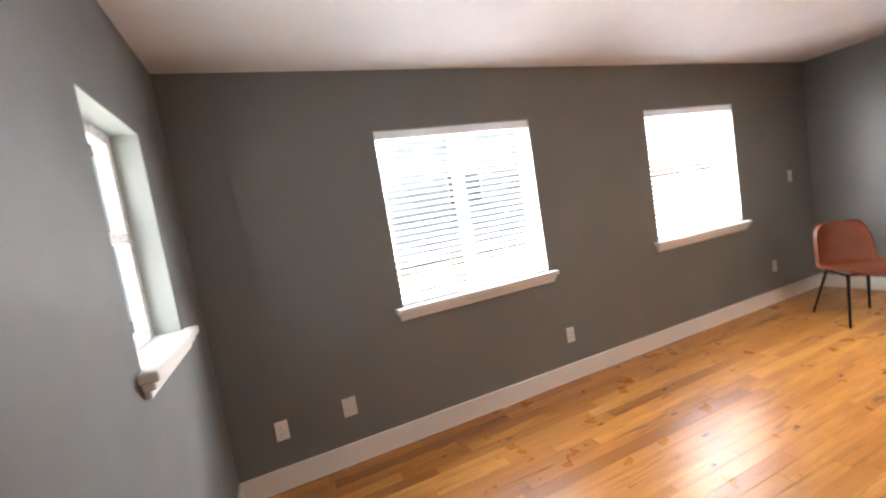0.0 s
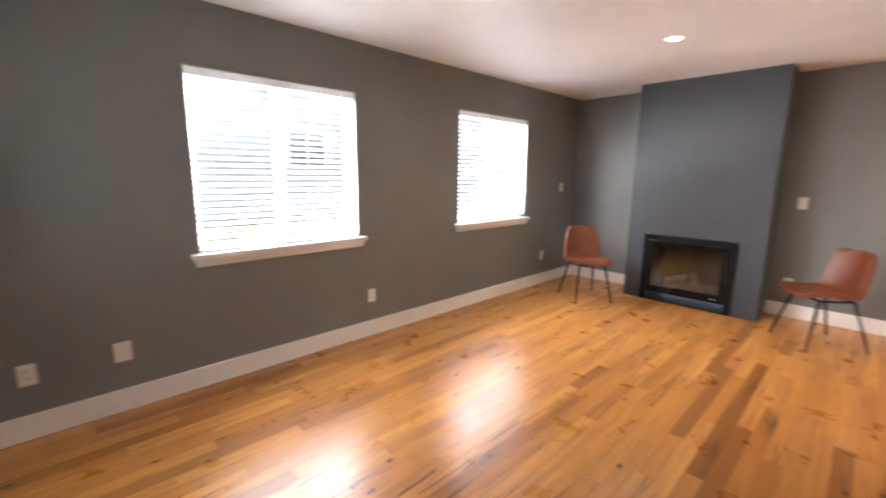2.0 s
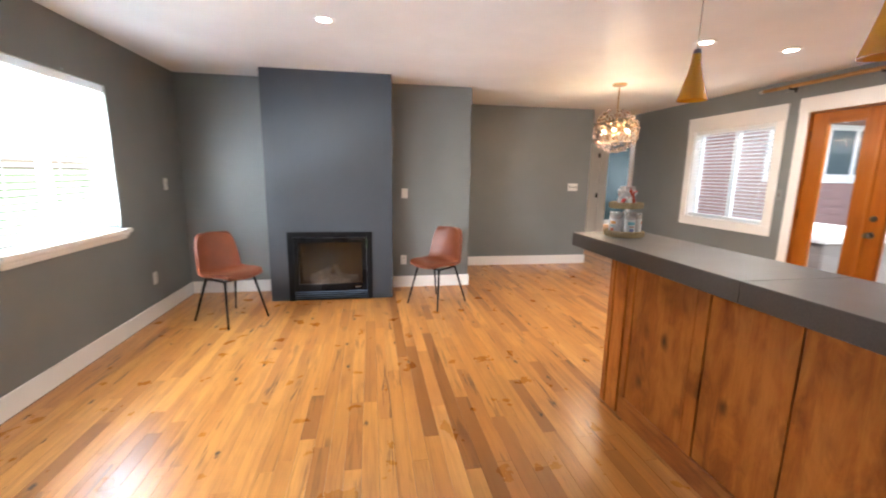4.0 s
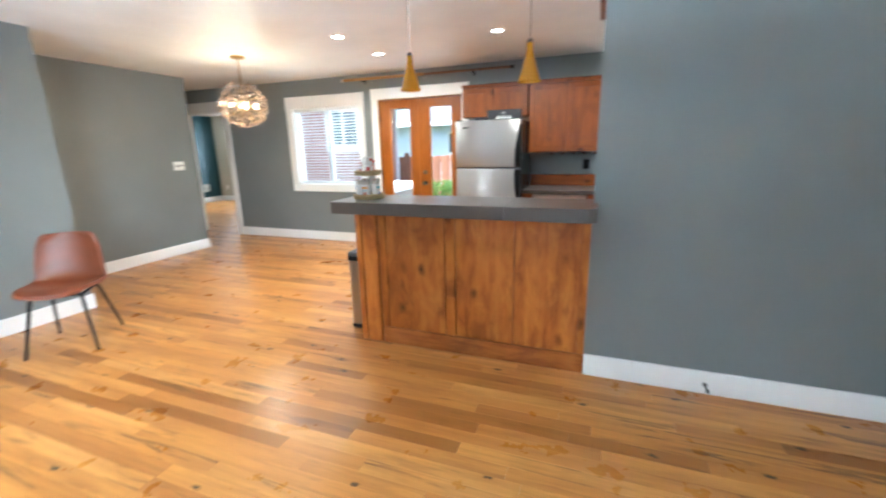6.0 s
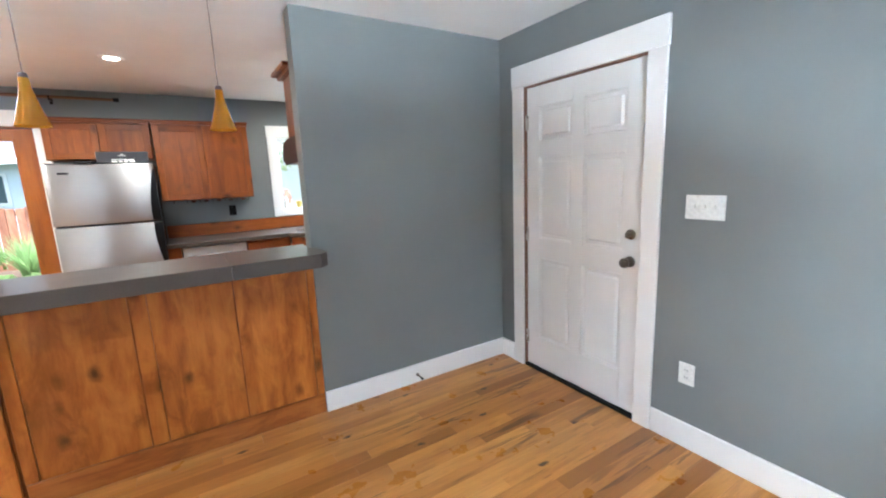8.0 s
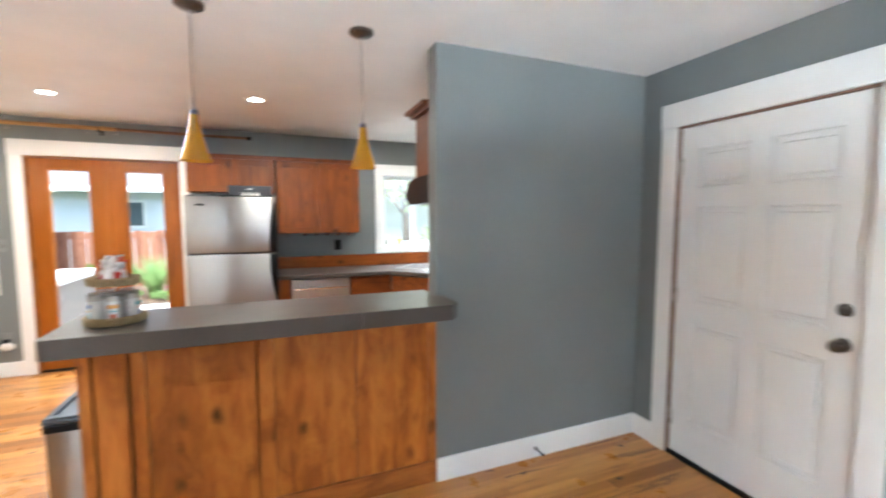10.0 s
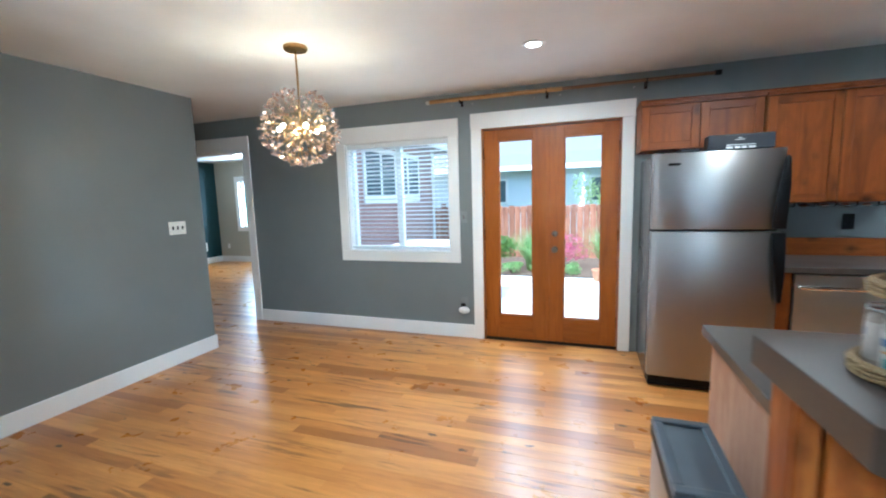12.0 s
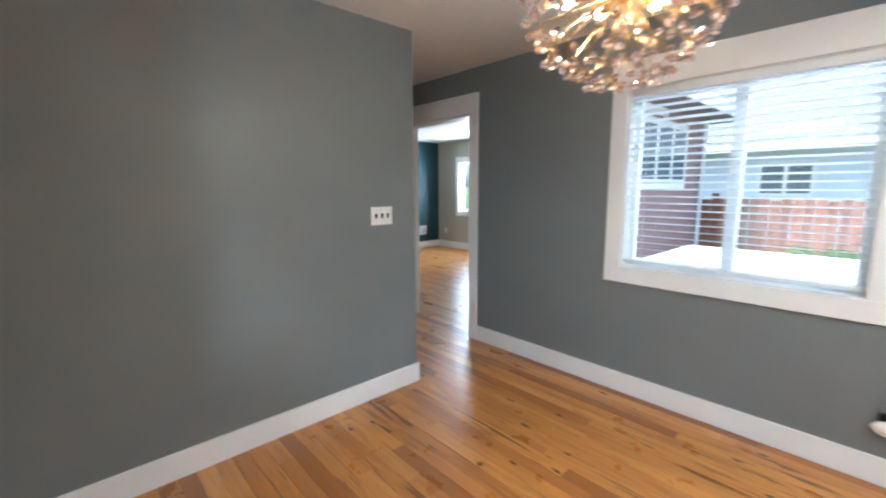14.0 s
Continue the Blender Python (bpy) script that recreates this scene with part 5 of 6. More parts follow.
def snack_stand(x, y, z):
    root = thing("snack_stand", "two-tier woven tray stand on the bar top", "tray stand", "", pose(x, y, z) @ Matrix.Scale(K, 4))
    wick = Mat("woven_seagrass", 0.8)
    wv = wick.node("ShaderNodeTexWave")
    wv.inputs["Scale"].default_value = 60
    wv.inputs["Distortion"].default_value = 4
    wick.link(wick.co, wv.inputs["Vector"])
    wick.base(wick.ramp(wv.outputs["Fac"], (0.2, (0.20, 0.13, 0.055)), (0.8, (0.50, 0.38, 0.20))))
    wick.bump(wv.outputs["Fac"], 0.8, 0.004)
    for r, z0 in ((0.150, 0.0), (0.125, 0.235)):
        bm = bmesh.new()
        lathe(bm, [(0.001, z0), (r - 0.01, z0), (r, z0 + 0.01), (r + 0.004, z0 + 0.045), (r - 0.004, z0 + 0.052), (r - 0.013, z0 + 0.045), (r - 0.018, z0 + 0.014), (0.001, z0 + 0.012)], 40)
        t = part("tray", bm, wick.m, root, "round woven tray", True)
        for i in range(3):
            bm = bmesh.new()
            zz = z0 + 0.012 + 0.014 * i
            path_tube(bm, [((r + 0.004 + 0.0015 * i) * math.cos(k * math.pi / 20), (r + 0.004 + 0.0015 * i) * math.sin(k * math.pi / 20), zz + 0.0025 * math.sin(k * 5)) for k in range(41)], 0.0065, 6)
            part("braid", bm, wick.m, t, smooth=True)
    bm = bmesh.new()
    tube(bm, (0, 0, 0.012), (0, 0, 0.30), 0.006, seg=10)
    part("post", bm, M_NICKEL, root)
    bm = bmesh.new()
    path_tube(bm, [(0.032 * math.cos(k * math.pi / 8), 0, 0.32 + 0.032 * math.sin(k * math.pi / 8)) for k in range(17)], 0.004, 8)
    part("ring", bm, M_NICKEL, root)
    # lidded jars on the low tray
    white = plain("jar_label_white", (0.54, 0.53, 0.52), 0.45)
    cap = clear("jar_plastic", (0.93, 0.95, 0.96), 0.08, 1.45)
    tints = ((0.10, 0.16, 0.34), (0.55, 0.25, 0.06), (0.12, 0.30, 0.34), (0.45, 0.12, 0.05), (0.14, 0.16, 0.30))
    for k in range(5):
        a = 0.5 + k * 2 * math.pi / 5
        jar = thing("snack_jar", "clear lidded snack jar with a printed white label", "jar", "jars on the snack stand", pose(x + 0.092 * K * math.cos(a), y + 0.092 * K * math.sin(a), z + 0.0125 * K, 0, 0, math.degrees(a)) @ Matrix.Scale(K, 4))
        bm = bmesh.new()
        lathe(bm, [(0.001, 0), (0.036, 0.0), (0.040, 0.006), (0.040, 0.15), (0.034, 0.165), (0.034, 0.17), (0.001, 0.17)], 24)
        part("jar_body", bm, plain("jar_fill", (0.40, 0.36, 0.33), 0.25), jar, smooth=True)
        bm = bmesh.new()
        lathe(bm, [(0.0405, 0.025), (0.0412, 0.026), (0.0412, 0.135), (0.0405, 0.136)], 24)
        part("label", bm, white, jar, "white paper label", True)
        bm = bmesh.new()
        lathe(bm, [(0.041, 0.165), (0.041, 0.185), (0.036, 0.188), (0.001, 0.188)], 24)
        part("lid", bm, cap, jar, "clear plastic lid", True)
        for j, (z0, z1, w) in enumerate(((0.095, 0.118, 0.8), (0.075, 0.083, 0.55), (0.035, 0.062, 0.45))):
            bm = bmesh.new()
            steps = 8
            lo = [bm.verts.new((0.0417 * math.cos(w * (2 * i / steps - 1)), 0.0417 * math.sin(w * (2 * i / steps - 1)), z0)) for i in range(steps + 1)]
            hi = [bm.verts.new((v.co.x, v.co.y, z1)) for v in lo]
            for i in range(steps):
                bm.faces.new((lo[i], lo[i + 1], hi[i + 1], hi[i]))
            part("print", bm, plain("label_ink", tints[(k + j) % 5], 0.5), jar)
    # crinkled snack bags on the upper tray
    rng = random.Random(8)
    for k in range(9):
        a = k * 0.72
        tint = ((0.66, 0.66, 0.67), (0.68, 0.67, 0.65), (0.42, 0.03, 0.025), (0.66, 0.65, 0.63), (0.50, 0.10, 0.08), (0.62, 0.62, 0.60), (0.48, 0.09, 0.05), (0.70, 0.69, 0.68), (0.66, 0.66, 0.65))[k]
        foil = plain("foil_bag", tint, 0.25, 0.15)
        m = pose(x + 0.055 * K * math.cos(a), y + 0.055 * K * math.sin(a), z + (0.262 + 0.012 * (k % 3)) * K, rng.uniform(35, 75), 0, math.degrees(a) + 90) @ Matrix.Scale(K, 4)
        bag = thing("snack_bag", "crinkled foil snack bag, white" if tint[1] > 0.3 else "crinkled foil snack bag, red", "snack bag", "bags on the snack stand")
        bm = bmesh.new()
        bmesh.ops.create_grid(bm, x_segments=8, y_segments=10, size=0.5)
        front = list(bm.verts)
        for v in front:
            u, w = v.co.x * 2, v.co.y * 2
            puff = max(0.0, (1 - u ** 4) * (1 - w ** 4)) * 0.02
            v.co = Vector((u * 0.056, w * 0.074 + 0.066, puff + 0.004 * noise.noise(Vector((u * 3, w * 3, k)))))
        back = bmesh.ops.duplicate(bm, geom=list(bm.faces))["geom"]
        for v in {v for g in back if isinstance(g, bmesh.types.BMFace) for v in g.verts}:
            v.co.z = -v.co.z - 0.001
        bmesh.ops.transform(bm, matrix=m, verts=bm.verts)
        part("bag_foil", bm, foil, bag, smooth=True)
        bm = bmesh.new()
        box(bm, -0.057, 0.057, 0.136, 0.150, -0.0015, 0.0015)
        bmesh.ops.transform(bm, matrix=m, verts=bm.verts)
        part("crimped_seal", bm, foil, bag)


snack_stand(3.497, -0.235, 1.0852)

# ---- box on the refrigerator, glasses rack below the cabinet ----
root = thing("black_case", "black presentation case lying on the refrigerator", "case")
bm = bmesh.new()
prism(bm, [(2.93, -2.80), (3.28, -2.80), (3.30, -2.62), (2.91, -2.62)], 1.714, 1.815, 0.006)
part("case_body", bm, plain("black_card", (0.016, 0.016, 0.022), 0.45), root)
part("case_print", B((3.08, 3.14, -2.6195, -2.6188, 1.775, 1.779), (3.10, 3.12, -2.6195, -2.6188, 1.785, 1.791), (3.02, 3.19, -2.6195, -2.6188, 1.740, 1.745), (3.02, 3.06, -2.6195, -2.6188, 1.718, 1.732), (3.07, 3.10, -2.6195, -2.6188, 1.718, 1.732), (3.11, 3.14, -2.6195, -2.6188, 1.718, 1.732), (3.15, 3.19, -2.6195, -2.6188, 1.718, 1.732)), M_PLASTIC, root, "small white print bars")
# black slab painted for the shadow gap beside the case
part("flap", B((3.34, 3.46, -2.86, -2.64, 1.7145, 1.735), bevel=0.004), plain("gap_shade_black", (0.016, 0.016, 0.022), 0.45), root)

root = thing("stemware_rack", "dark wire rack for glasses under the wall cabinet", "glass rack")
for i in range(7):
    xx = 2.05 + 0.12 * i
    bm = bmesh.new()
    path_tube(bm, [(xx, -3.2, 1.329), (xx, -3.2, 1.302), (xx, -2.97, 1.302), (xx, -2.96, 1.31), (xx, -2.96, 1.329)], 0.004, 6)
    part("rail", bm, M_GLOSSBLACK, root)
# added chrome beads, there for the glints under the rack
for i in range(5):
    bm = bmesh.new()
    ball(bm, (2.11 + 0.12 * i, -2.975, 1.309), 0.028, 12, 6, (1, 1, 0.5))
    part("clip", bm, M_CHROME, root, "chrome bead for a bright glint", True)


# ---- things on the sill behind the sink ----
root = thing("soap_bottle", "pale soap bottle on the window sill", "bottle", "", pose(1.585, SOUTH - 0.036, KS_WIN[2] + 0.0042))
bm = bmesh.new()
lathe(bm, [(0.001, 0), (0.026, 0), (0.029, 0.006), (0.029, 0.085), (0.014, 0.105), (0.012, 0.112)], 20)
part("bottle_body", bm, plain("pale_soap", (0.62, 0.60, 0.56), 0.25), root, smooth=True)
bm = bmesh.new()
lathe(bm, [(0.013, 0.1125), (0.013, 0.125), (0.004, 0.127), (0.004, 0.142), (0.001, 0.143)], 14)
box(bm, -0.006, 0.006, -0.004, 0.032, 0.136, 0.143, 0.002)
part("pump", bm, M_PLASTIC, root, "white pump top", True)
root = thing("small_pot", "small yellow pot on the window sill", "pot", "", pose(1.43, SOUTH - 0.036, KS_WIN[2] + 0.0042))
bm = bmesh.new()
lathe(bm, [(0.001, 0), (0.026, 0), (0.034, 0.066), (0.036, 0.066), (0.036, 0.078), (0.031, 0.078), (0.029, 0.05), (0.001, 0.05)], 20)
part("pot_wall", bm, plain("yellow_glaze", (0.55, 0.40, 0.10), 0.3), root, smooth=True)


# ---- out of doors ----
def outdoors():
    grass = Mat("lawn", 0.9)
    grass.base(grass.ramp(grass.noise(2.5, 6), (0.3, (0.045, 0.075, 0.02)), (0.7, (0.10, 0.14, 0.045))))
    grass.bump(grass.noise(60, 3), 0.6, 0.03)
    structure("ground", B((-900, 900, -900, 900, -0.40, -0.14)), grass.m, "lawn and beds around the house", "ground")
    conc = Mat("pale_concrete", 0.85)
    conc.base(conc.ramp(conc.noise(3, 6), (0.3, (0.50, 0.49, 0.47)), (0.7, (0.62, 0.61, 0.59))))
    conc.bump(conc.noise(120, 3), 0.3, 0.004)
    pat = structure("pavement", B((-1.0, 12, -9.0, SOUTH - T - 0.16, -0.14, -0.11)), plain("joint_sand", (0.16, 0.15, 0.13), 0.9), "pale concrete patio slabs", "patio")
    for i in range(5):
        for j in range(2):
            x0, y0 = -1.0 + 2.6 * i, -7.0 + 1.8 * j
            part("slab", B((x0 + 0.006, x0 + 2.594, y0 + 0.006, y0 + 1.794, -0.11, -0.08), bevel=0.006), conc.m, pat)
    bark = Mat("bark_mulch", 0.95)
    bark.base(bark.ramp(bark.noise(20, 5), (0.3, (0.05, 0.03, 0.02)), (0.7, (0.13, 0.085, 0.055))))
    structure("planting_bed", B((-2.0, 9.0, -9.3, -7.02, -0.14, -0.06)), bark.m, "bark-covered planting bed", "bed")

    # board fence
    fm = wood("cedar_fence", (0.20, 0.080, 0.045), (0.33, 0.145, 0.085), (0.42, 0.21, 0.13), rough=0.8, lift=0.25)
    fence = thing("garden_fence", "reddish cedar board fence behind the beds", "fence")
    bm = bmesh.new()
    box(bm, -0.068, 0.068, -0.01, 0.01, 0.0, 1.33, 0.004)
    me = mesh_of("board", bm, fm)
    for i in range(68):
        ob = new("board", me)
        ob.parent = fence
        ob.location = (0.30 + 0.145 * i, -9.40 + (0.022 if i % 2 else 0.0), -0.15 + random.uniform(-0.02, 0.02))
    for z in (0.15, 1.02):
        part("rail", B((0.2, 10.1, -9.45, -9.412, z, z + 0.09)), fm, fence)
    for i in range(5):
        part("post", B((0.3 + 2.4 * i, 0.4 + 2.4 * i, -9.38, -9.28, -0.14, 1.28), bevel=0.006), fm, fence)

    # neighbouring house past the fence
    sid = paint("pale_siding", (0.68, 0.71, 0.74), 0.7)
    roof_m = plain("pale_shingle", (0.17, 0.17, 0.18), 0.9, 0, 30)
    house = thing("neighbour_house", "pale grey sided single-storey house behind the fence", "house")
    part("wall", B((-4, 12, -17, -13.4, -0.14, 2.35)), sid, house)
    for i in range(13):
        part("clapboard", B((-4, 12, -13.4, -13.385, 0.0 + 0.18 * i, 0.165 + 0.18 * i)), sid, house)
    bm = bmesh.new()
    v = [bm.verts.new(p) for p in ((-4.6, -12.8, 2.36), (12.6, -12.8, 2.36), (12.6, -17.5, 5.7), (-4.6, -17.5, 5.7), (-4.6, -12.8, 2.24), (12.6, -12.8, 2.24), (12.6, -17.5, 5.5), (-4.6, -17.5, 5.5))]
    for q in ((0, 1, 2, 3), (7, 6, 5, 4), (4, 5, 1, 0), (5, 6, 2, 1), (6, 7, 3, 2), (7, 4, 0, 3)):
        bm.faces.new([v[i] for i in q])
    part("roof", bm, roof_m, house)
    part("fascia", B((-4.6, 12.6, -12.83, -12.79, 2.22, 2.38)), M_TRIM, house)
    dark = plain("dark_window", (0.09, 0.12, 0.13), 0.08)
    for x in (2.9, 6.6):
        w = part("window", B((x, x + 1.1, -13.384, -13.35, 1.15, 2.0)), M_TRIM, house)
        part("pane", B((x + 0.08, x + 0.51, -13.35, -13.345, 1.22, 1.93), (x + 0.59, x + 1.02, -13.35, -13.345, 1.22, 1.93)), dark, w)

    # assumed house across the side yard, added as a duller backdrop between the slats
    far = thing("side_yard_house", "assumed pale sided house, backdrop behind the north blinds", "house")
    sid2 = paint("grey_siding", (0.56, 0.59, 0.61), 0.7)
    pale = plain("pale_window", (0.24, 0.26, 0.27), 0.1)
    part("wall", B((-8, 18, 15.0, 20.0, -0.14, 4.6)), sid2, far)
    for i in range(24):
        part("clapboard", B((-8, 18, 14.985, 15.0, 0.02 + 0.19 * i, 0.195 + 0.19 * i)), sid2, far)
    part("roof", B((-8.6, 18.6, 14.4, 20.6, 4.61, 4.85)), roof_m, far)
    for x in (2.2, 7.4, 11.0):
        w = part("window", B((x, x + 1.5, 14.95, 14.984, 1.6, 2.9)), M_TRIM, far)
        part("pane", B((x + 0.09, x + 0.71, 14.945, 14.95, 1.7, 2.8), (x + 0.79, x + 1.41, 14.945, 14.95, 1.7, 2.8)), pale, w)

    # red-clad wing seen through the slatted window
    red = paint("red_brown_siding", (0.34, 0.215, 0.195), 0.75)
    wing = thing("garden_wing", "red-brown sided wing with white windows and deep eaves", "house")
    wx = 7.818
    part("wall", B((wx + 0.1, 10.4, -9.2, FAR_Y - T - 0.002, -0.14, 2.56)), red, wing)
    for i in range(18):
        part("siding_board", B((wx - 0.016, wx - 0.002, -9.2, SOUTH - T - 0.02, -0.12 + 0.15 * i, 0.024 + 0.15 * i)), red, wing)
    part("roof", B((wx - 0.55, 13.2, -9.7, FAR_Y - T, 2.565, 2.70)), plain("dark_eaves", (0.16, 0.125, 0.115), 0.8), wing, "dark boarded eaves")
    part("soffit", B((wx - 0.55, wx - 0.02, FAR_Y - T, SOUTH - T - 0.7, 2.565, 2.70)), plain("dark_soffit", (0.17, 0.13, 0.12), 0.8), wing, "dark boarded eaves")
    part("fascia", B((wx - 0.585, wx - 0.552, -9.7, SOUTH - T - 0.7, 2.54, 2.72)), M_TRIM, wing)
    bm = bmesh.new()
    tube(bm, (wx - 0.06, -9.15, -0.1), (wx - 0.06, -9.15, 2.56), 0.035, seg=10)
    part("downspout", bm, M_TRIM, wing)
    w = part("window", B((wx - 0.045, wx - 0.0165, -8.30, -5.73, 1.36, 2.40), bevel=0.004), M_TRIM, wing, "white trimmed row of windows")
    for k in range(4):
        part("pane", B((wx - 0.050, wx - 0.0452, -8.20 + 0.62 * k, -7.68 + 0.62 * k, 1.52, 2.30)), dark, w)

    # hot tub on the patio
    tub = thing("hot_tub", "grey-brown panelled hot tub with a pale cover", "hot tub", "", pose(6.13, -4.93, -0.08))
    part("shell", B((-0.73, 0.73, -0.78, 0.78, 0.0, 0.74), bevel=0.03, seg=2), plain("tub_cladding", (0.20, 0.17, 0.15), 0.7), tub)
    for i in range(9):
        part("slat", B((-0.725 + 0.16 * i, -0.58 + 0.16 * i, 0.78, 0.792, 0.04, 0.70), bevel=0.003), plain("tub_slat", (0.22, 0.18, 0.155), 0.7), tub)
    cm = plain("tub_cover", (0.66, 0.65, 0.63), 0.6)
    part("cover", B((-0.77, -0.196, -0.82, 0.82, 0.741, 0.83), bevel=0.02, seg=2), cm, tub, "pale padded cover half")
    part("cover", B((-0.184, 0.77, -0.82, 0.82, 0.741, 0.83), bevel=0.02, seg=2), cm, tub, "pale padded cover half")


outdoors()


# ---- plants ----
def leaf_mat(name, a, b):
    k = Mat(name, 0.5)
    k.base(k.ramp(k.node("ShaderNodeNewGeometry").outputs["Random Per Island"], (0.1, a), (0.9, b)))
    tl, mixer = k.node("ShaderNodeBsdfTranslucent"), k.node("ShaderNodeMixShader")
    tl.inputs[0].default_value = (*[min(1, c * 1.8) for c in b], 1)
    mixer.inputs[0].default_value = 0.35
    k.link(k.p.outputs[0], mixer.inputs[1])
    k.link(tl.outputs[0], mixer.inputs[2])
    k.link(mixer.outputs[0], k.t.nodes["Material Output"].inputs[0])
    return k.m


M_GRASSBLADE = leaf_mat("grass_blade", (0.10, 0.18, 0.05), (0.25, 0.35, 0.14))
M_LEAF = leaf_mat("green_leaf", (0.05, 0.10, 0.02), (0.14, 0.22, 0.05))
M_LEAF_PALE = leaf_mat("pale_green_leaf", (0.20, 0.28, 0.10), (0.36, 0.43, 0.20))
M_PINK = leaf_mat("pink_bloom", (0.34, 0.06, 0.11), (0.50, 0.17, 0.24))
M_BARK = plain("tree_bark", (0.12, 0.085, 0.06), 0.9)


def tussock(x, y, h, seed):
    rng = random.Random(seed)
    root = thing("ornamental_grass", "tall arching clump of green ornamental grass", "grass clump", "grasses along the fence", pose(x, y, -0.07))
    verts, faces = [], []
    for _ in range(520):
        a, lean, l = rng.uniform(0, 6.28), rng.uniform(0.05, 0.62), h * rng.uniform(0.65, 1.1)
        b = Vector((math.cos(a), math.sin(a), 0))
        s = Vector((-b.y, b.x, 0)) * 0.008
        base = b * rng.uniform(0, 0.09)
        n = len(verts)
        for k in range(4):
            t = k / 3
            p = base + b * (lean * t * t) + Vector((0, 0, l * (t - 0.28 * lean * t ** 3)))
            w = s * (1 - 0.9 * t)
            verts += [p - w, p + w]
        faces += [(n + 2 * k, n + 2 * k + 1, n + 2 * k + 3, n + 2 * k + 2) for k in range(3)]
    me = bpy.data.meshes.new("blades")
    me.from_pydata(verts, [], faces)
    me.materials.append(M_GRASSBLADE)
    ob = new("blades", me)
    ob.parent = root


def leaf_cloud(center, radii, count, size, rng):
    verts, faces = [], []
    lobes = [(Vector((rng.uniform(-0.6, 0.6) * radii[0], rng.uniform(-0.6, 0.6) * radii[1], rng.uniform(-0.5, 0.6) * radii[2])), rng.uniform(0.35, 0.6)) for _ in range(9)]
    for _ in range(count):
        o, r = rng.choice(lobes)
        d = Vector((rng.gauss(0, 1), rng.gauss(0, 1), rng.gauss(0, 1))).normalized() * r * rng.uniform(0.55, 1.0)
        p = Vector(center) + o + Vector((d.x * radii[0], d.y * radii[1], d.z * radii[2]))
        u = Vector((rng.gauss(0, 1), rng.gauss(0, 1), rng.gauss(0, 1))).normalized()
        w = u.orthogonal().normalized()
        s = size * rng.uniform(0.6, 1.3)
        n = len(verts)
        verts += [p - u * s, p + w * s * 0.45, p + u * s, p - w * s * 0.45]
        faces.append((n, n + 1, n + 2, n + 3))
    return verts, faces


def shrub(name, label, x, y, h, material, seed, category="shrub", leaf=0.05, count=700, wide=0.5):
    rng = random.Random(seed)
    root = thing(name, label, category, "", pose(x, y, -0.08))
    bm = bmesh.new()
    for k in range(5):
        a = k * 1.26
        tube(bm, (0, 0, 0), (0.25 * wide * math.cos(a), 0.25 * wide * math.sin(a), h * 0.6), 0.014, 0.006, 6)
    part("stems", bm, M_BARK, root)
    v, f = leaf_cloud((0, 0, h * 0.58), (wide, wide, h * 0.5), count, leaf, rng)
    me = bpy.data.meshes.new("leaves")
    me.from_pydata(v, [], f)
    me.materials.append(material)
    ob = new("leaves", me)
    ob.parent = root


def tree(x, y, h, seed, material=None, wide=2.2, count=4200, leaf=0.13):
    rng = random.Random(seed)
    root = thing("garden_tree", "leafy green garden tree with a broken crown", "tree", "trees around the garden", pose(x, y, -0.15))
    bm = bmesh.new()
    tube(bm, (0, 0, 0), (0.1, 0.05, h * 0.45), 0.17, 0.10, 10)
    for k in range(6):
        a = k * 1.05
        tube(bm, (0.1, 0.05, h * (0.3 + 0.025 * k)), (0.1 + 0.6 * wide * math.cos(a), 0.6 * wide * math.sin(a), h * (0.55 + 0.05 * (k % 3))), 0.07, 0.02, 7)
    part("trunk", bm, M_BARK, root)
    v, f = leaf_cloud((0, 0, h * 0.66), (wide, wide, h * 0.38), count, leaf, rng)
    me = bpy.data.meshes.new("crown")
    me.from_pydata(v, [], f)
    me.materials.append(material or M_LEAF)
    ob = new("crown", me)
    ob.parent = root


for i, (x, y, h) in enumerate(((5.10, -7.55, 0.86), (3.70, -7.55, 0.92), (1.6, -7.7, 0.9))):
    tussock(x, y, h, 20 + i)
shrub("flowering_shrub", "pink flowering shrub in the planting bed", 4.58, -8.0, 0.62, M_PINK, 5, leaf=0.045)
shrub("garden_shrub", "low green shrub in the planting bed", 5.95, -7.95, 0.7, M_LEAF, 6)
shrub("garden_shrub", "pale green airy shrub rising above the fence", 3.7, -10.6, 2.1, M_LEAF_PALE, 7, count=1600, wide=0.8)
shrub("garden_shrub", "low green shrub in the planting bed", 2.6, -8.1, 0.6, M_LEAF, 9)
for i, (x, y) in enumerate(((4.82, -7.16), (4.40, -7.22), (5.45, -7.2), (3.35, -7.2))):
    shrub("ground_cover", "low tuft of pale green ground cover at the patio edge", x, y, 0.22, M_GRASSBLADE, 70 + i, "ground cover", 0.03, 420, 0.28)
pot = thing("flower_pot", "small terracotta pot at the patio edge", "flower pot", "", pose(3.86, -6.78, -0.08))
bm = bmesh.new()
lathe(bm, [(0.001, 0), (0.085, 0), (0.115, 0.17), (0.125, 0.17), (0.127, 0.205), (0.112, 0.205), (0.108, 0.17), (0.001, 0.165)], 24)
part("pot_body", bm, plain("terracotta", (0.42, 0.20, 0.11), 0.8), pot, smooth=True)
tree(1.2, -13.6, 5.4, 31, M_LEAF_PALE, 1.8, 2600)
tree(-1.2, -11.5, 5.6, 32, M_LEAF_PALE, 2.0, 2600)
tree(-9.0, -6.2, 5.8, 33, M_LEAF_PALE, 2.3, 2600)
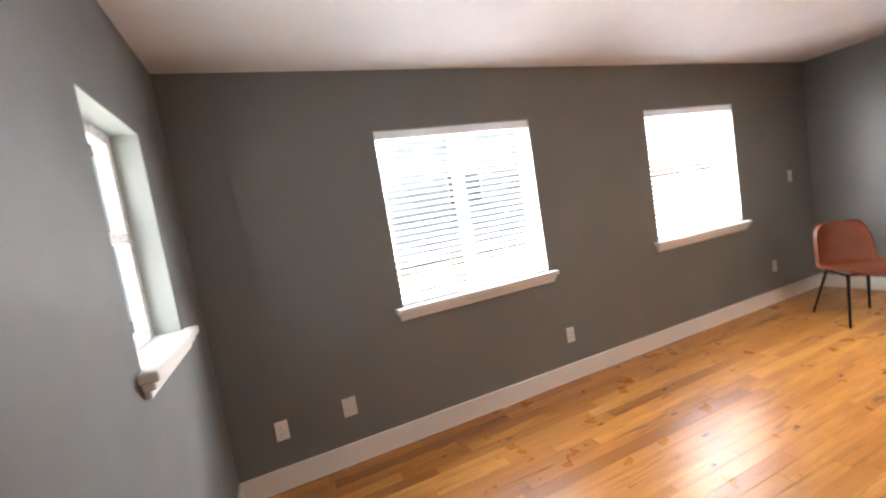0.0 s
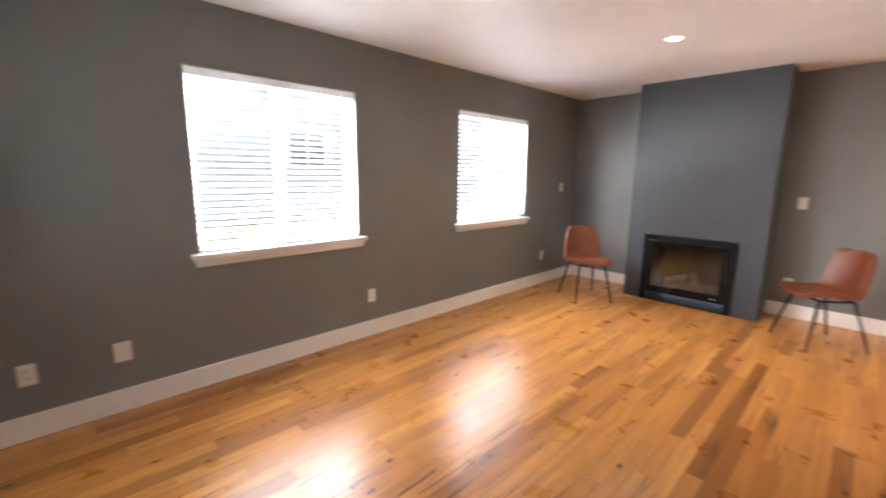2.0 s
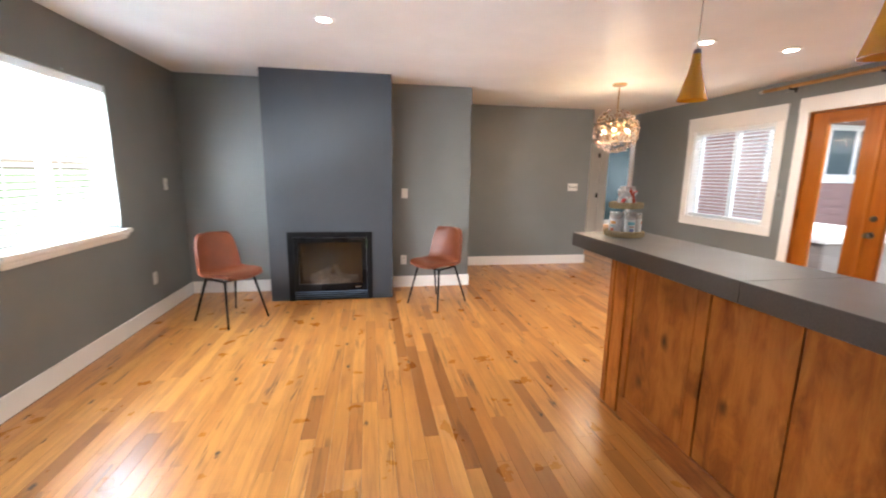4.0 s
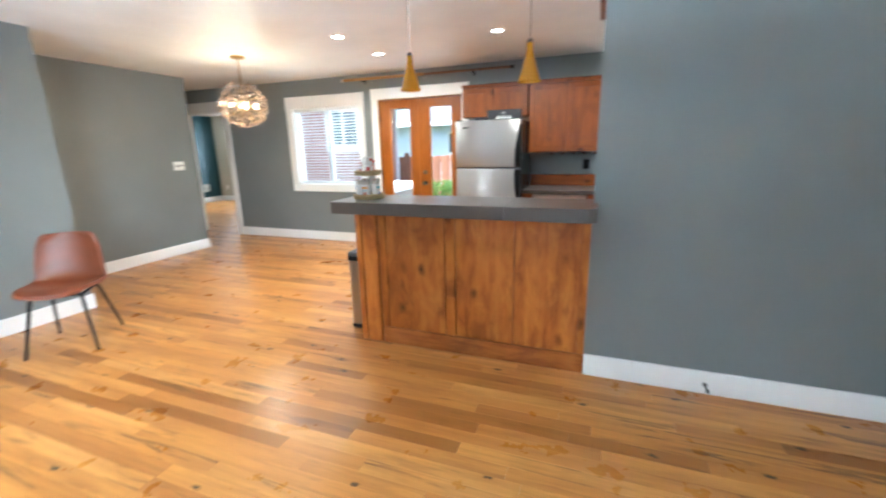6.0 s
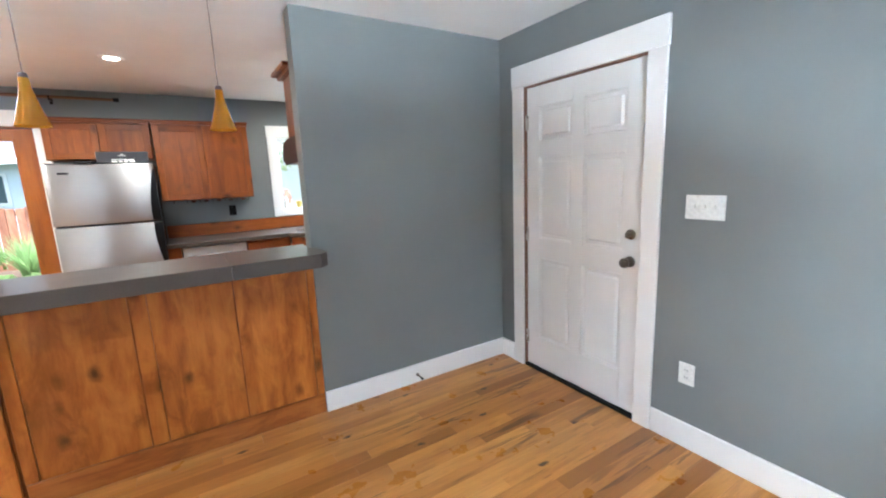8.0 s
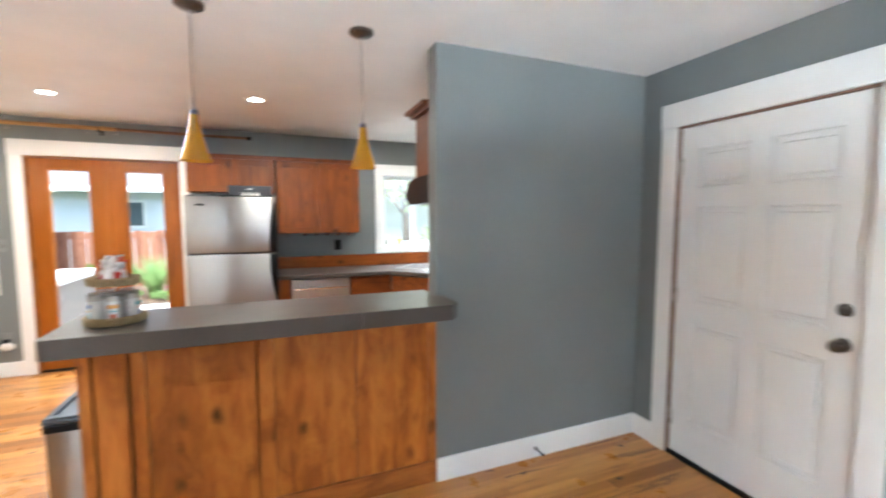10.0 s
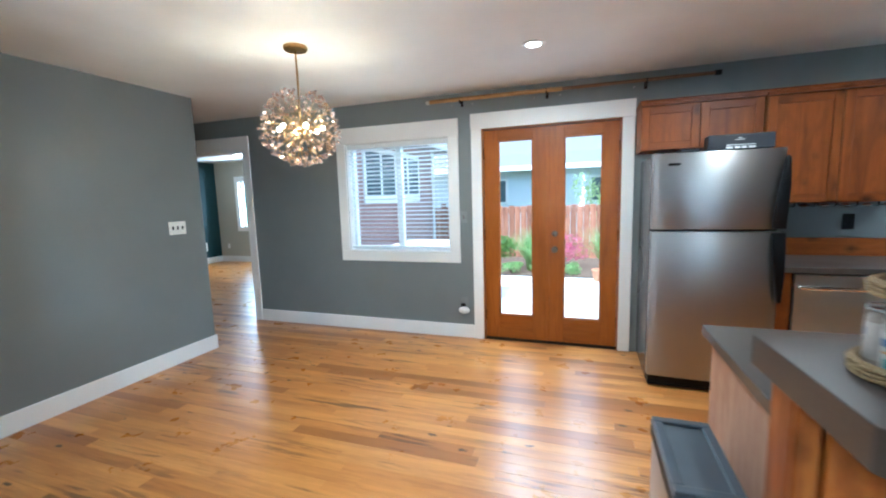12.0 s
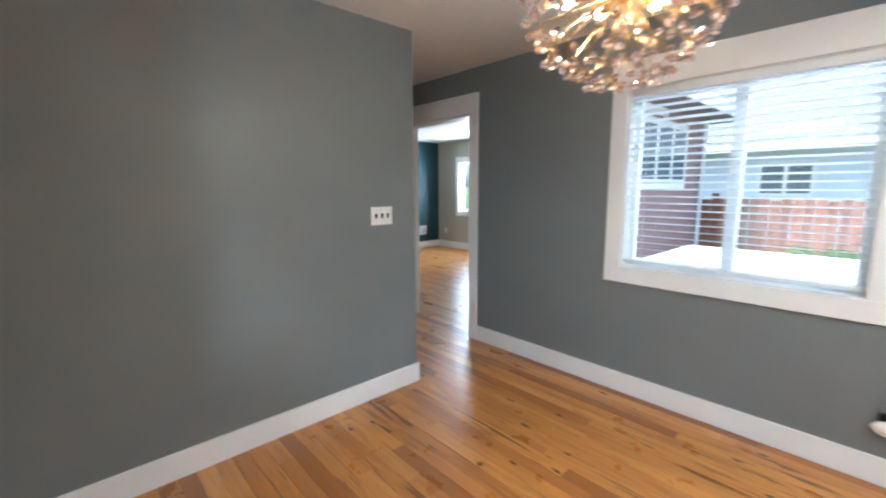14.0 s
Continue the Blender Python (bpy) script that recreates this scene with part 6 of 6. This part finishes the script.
tree(-8.5, -1.8, 5.0, 34, M_LEAF_PALE, 2.0, 2600)
tree(-7.5, -10.5, 6.0, 35, M_LEAF, 2.2, 2600)
tree(-3.4, -8.8, 4.0, 36, M_LEAF_PALE, 1.7, 3200)
tree(-5.0, -12.6, 4.6, 37, M_LEAF_PALE, 2.1, 3200)
tree(-6.2, -7.6, 4.2, 38, M_LEAF_PALE, 1.9, 3200)
tree(-12.5, -19.0, 7.0, 39, M_LEAF_PALE, 3.6, 3600, 0.2)
for i, (x, y, h) in enumerate(((-1.7, -8.6, 1.5), (-3.3, -7.2, 1.3), (-4.9, -9.6, 1.8), (-6.6, -13.2, 2.0), (-8.2, -11.4, 2.2), (-3.0, -11.2, 1.7))):
    shrub("garden_shrub", "pale green rounded shrub beside the lawn", x, y, h, M_LEAF_PALE, 50 + i, count=1500, wide=1.0, leaf=0.07)


# ---- oak strip floor, board by board ----
def boards():
    rng = random.Random(11)
    wide, gap = 0.0826, 0.0006
    shared = {}
    rest_v, rest_f = [], []
    count = 0

    def corners(length, crack=0.0):
        x, y, e = length / 2 - gap / 2, wide / 2 - gap / 2, 0.0004
        low = [(-x, crack - y, -0.006), (x, crack - y, -0.006), (x, y, -0.006), (-x, y, -0.006)]
        mid = [(a, b, -0.0012) for a, b, _ in low]
        top = [(-x + e, crack - y + e, 0), (x - e, crack - y + e, 0), (x - e, y - e, 0), (-x + e, y - e, 0)]
        return low + mid + top
    faces = [(8, 9, 10, 11)]
    for o in (0, 4):
        faces += [(o + i, o + (i + 1) % 4, o + 4 + (i + 1) % 4, o + 4 + i) for i in range(4)]
    y = FAR_Y + wide / 2
    while y < NORTH:
        x0, x1 = WEST, (NICHE + 0.02 if y > JOG_Y else EAST + 0.02 if y > HALL_Y else HALL_END if y > SOUTH - T else FAR_X)
        if y < SOUTH - T:
            x0 = 7.94
        x = x0 - rng.uniform(0.0, 0.5)
        while x < x1:
            length = rng.choice((0.45, 0.60, 0.80, 1.00, 1.20, 1.45, 1.75))
            a, b = max(x, x0), min(x + length, x1)
            x += length
            if b - a < 0.05:
                continue
            size = round(b - a, 4)
            z = rng.uniform(-0.0001, 0.0001)
            c = ((a + b) / 2, y, z)
            # open joints where the old and the new floor meet
            crack = 0.004 if any(abs(y - wide / 2 - v) < wide / 2 and lo < (a + b) / 2 < hi for v, lo, hi in ((-1.93, 6.0, 7.6), (-2.45, 6.2, 7.0), (-0.17, 2.9, 4.0))) else 0.0
            if not crack and y > -0.30 and count < 300 and b > 0.8 and a < 6.4:
                if size not in shared:
                    me = bpy.data.meshes.new("floorboard")
                    me.from_pydata(corners(size), [], faces)
                    me.materials.append(M_BOARD)
                    shared[size] = me
                ob = new("floorboard", shared[size])
                ob.parent = floor
                ob.location = c
                count += 1
            else:
                n = len(rest_v)
                rest_v.extend((p[0] + c[0], p[1] + c[1], p[2] + c[2]) for p in corners(size, crack))
                rest_f.extend(tuple(i + n for i in f) for f in faces)
        y += wide
    me = bpy.data.meshes.new("floorboards")
    me.from_pydata(rest_v, [], rest_f)
    me.materials.append(M_BOARDS)
    ob = new("floorboards", me)
    ob.parent = floor
    tagged(ob, "honey oak floor strips", kind="stuff")


boards()
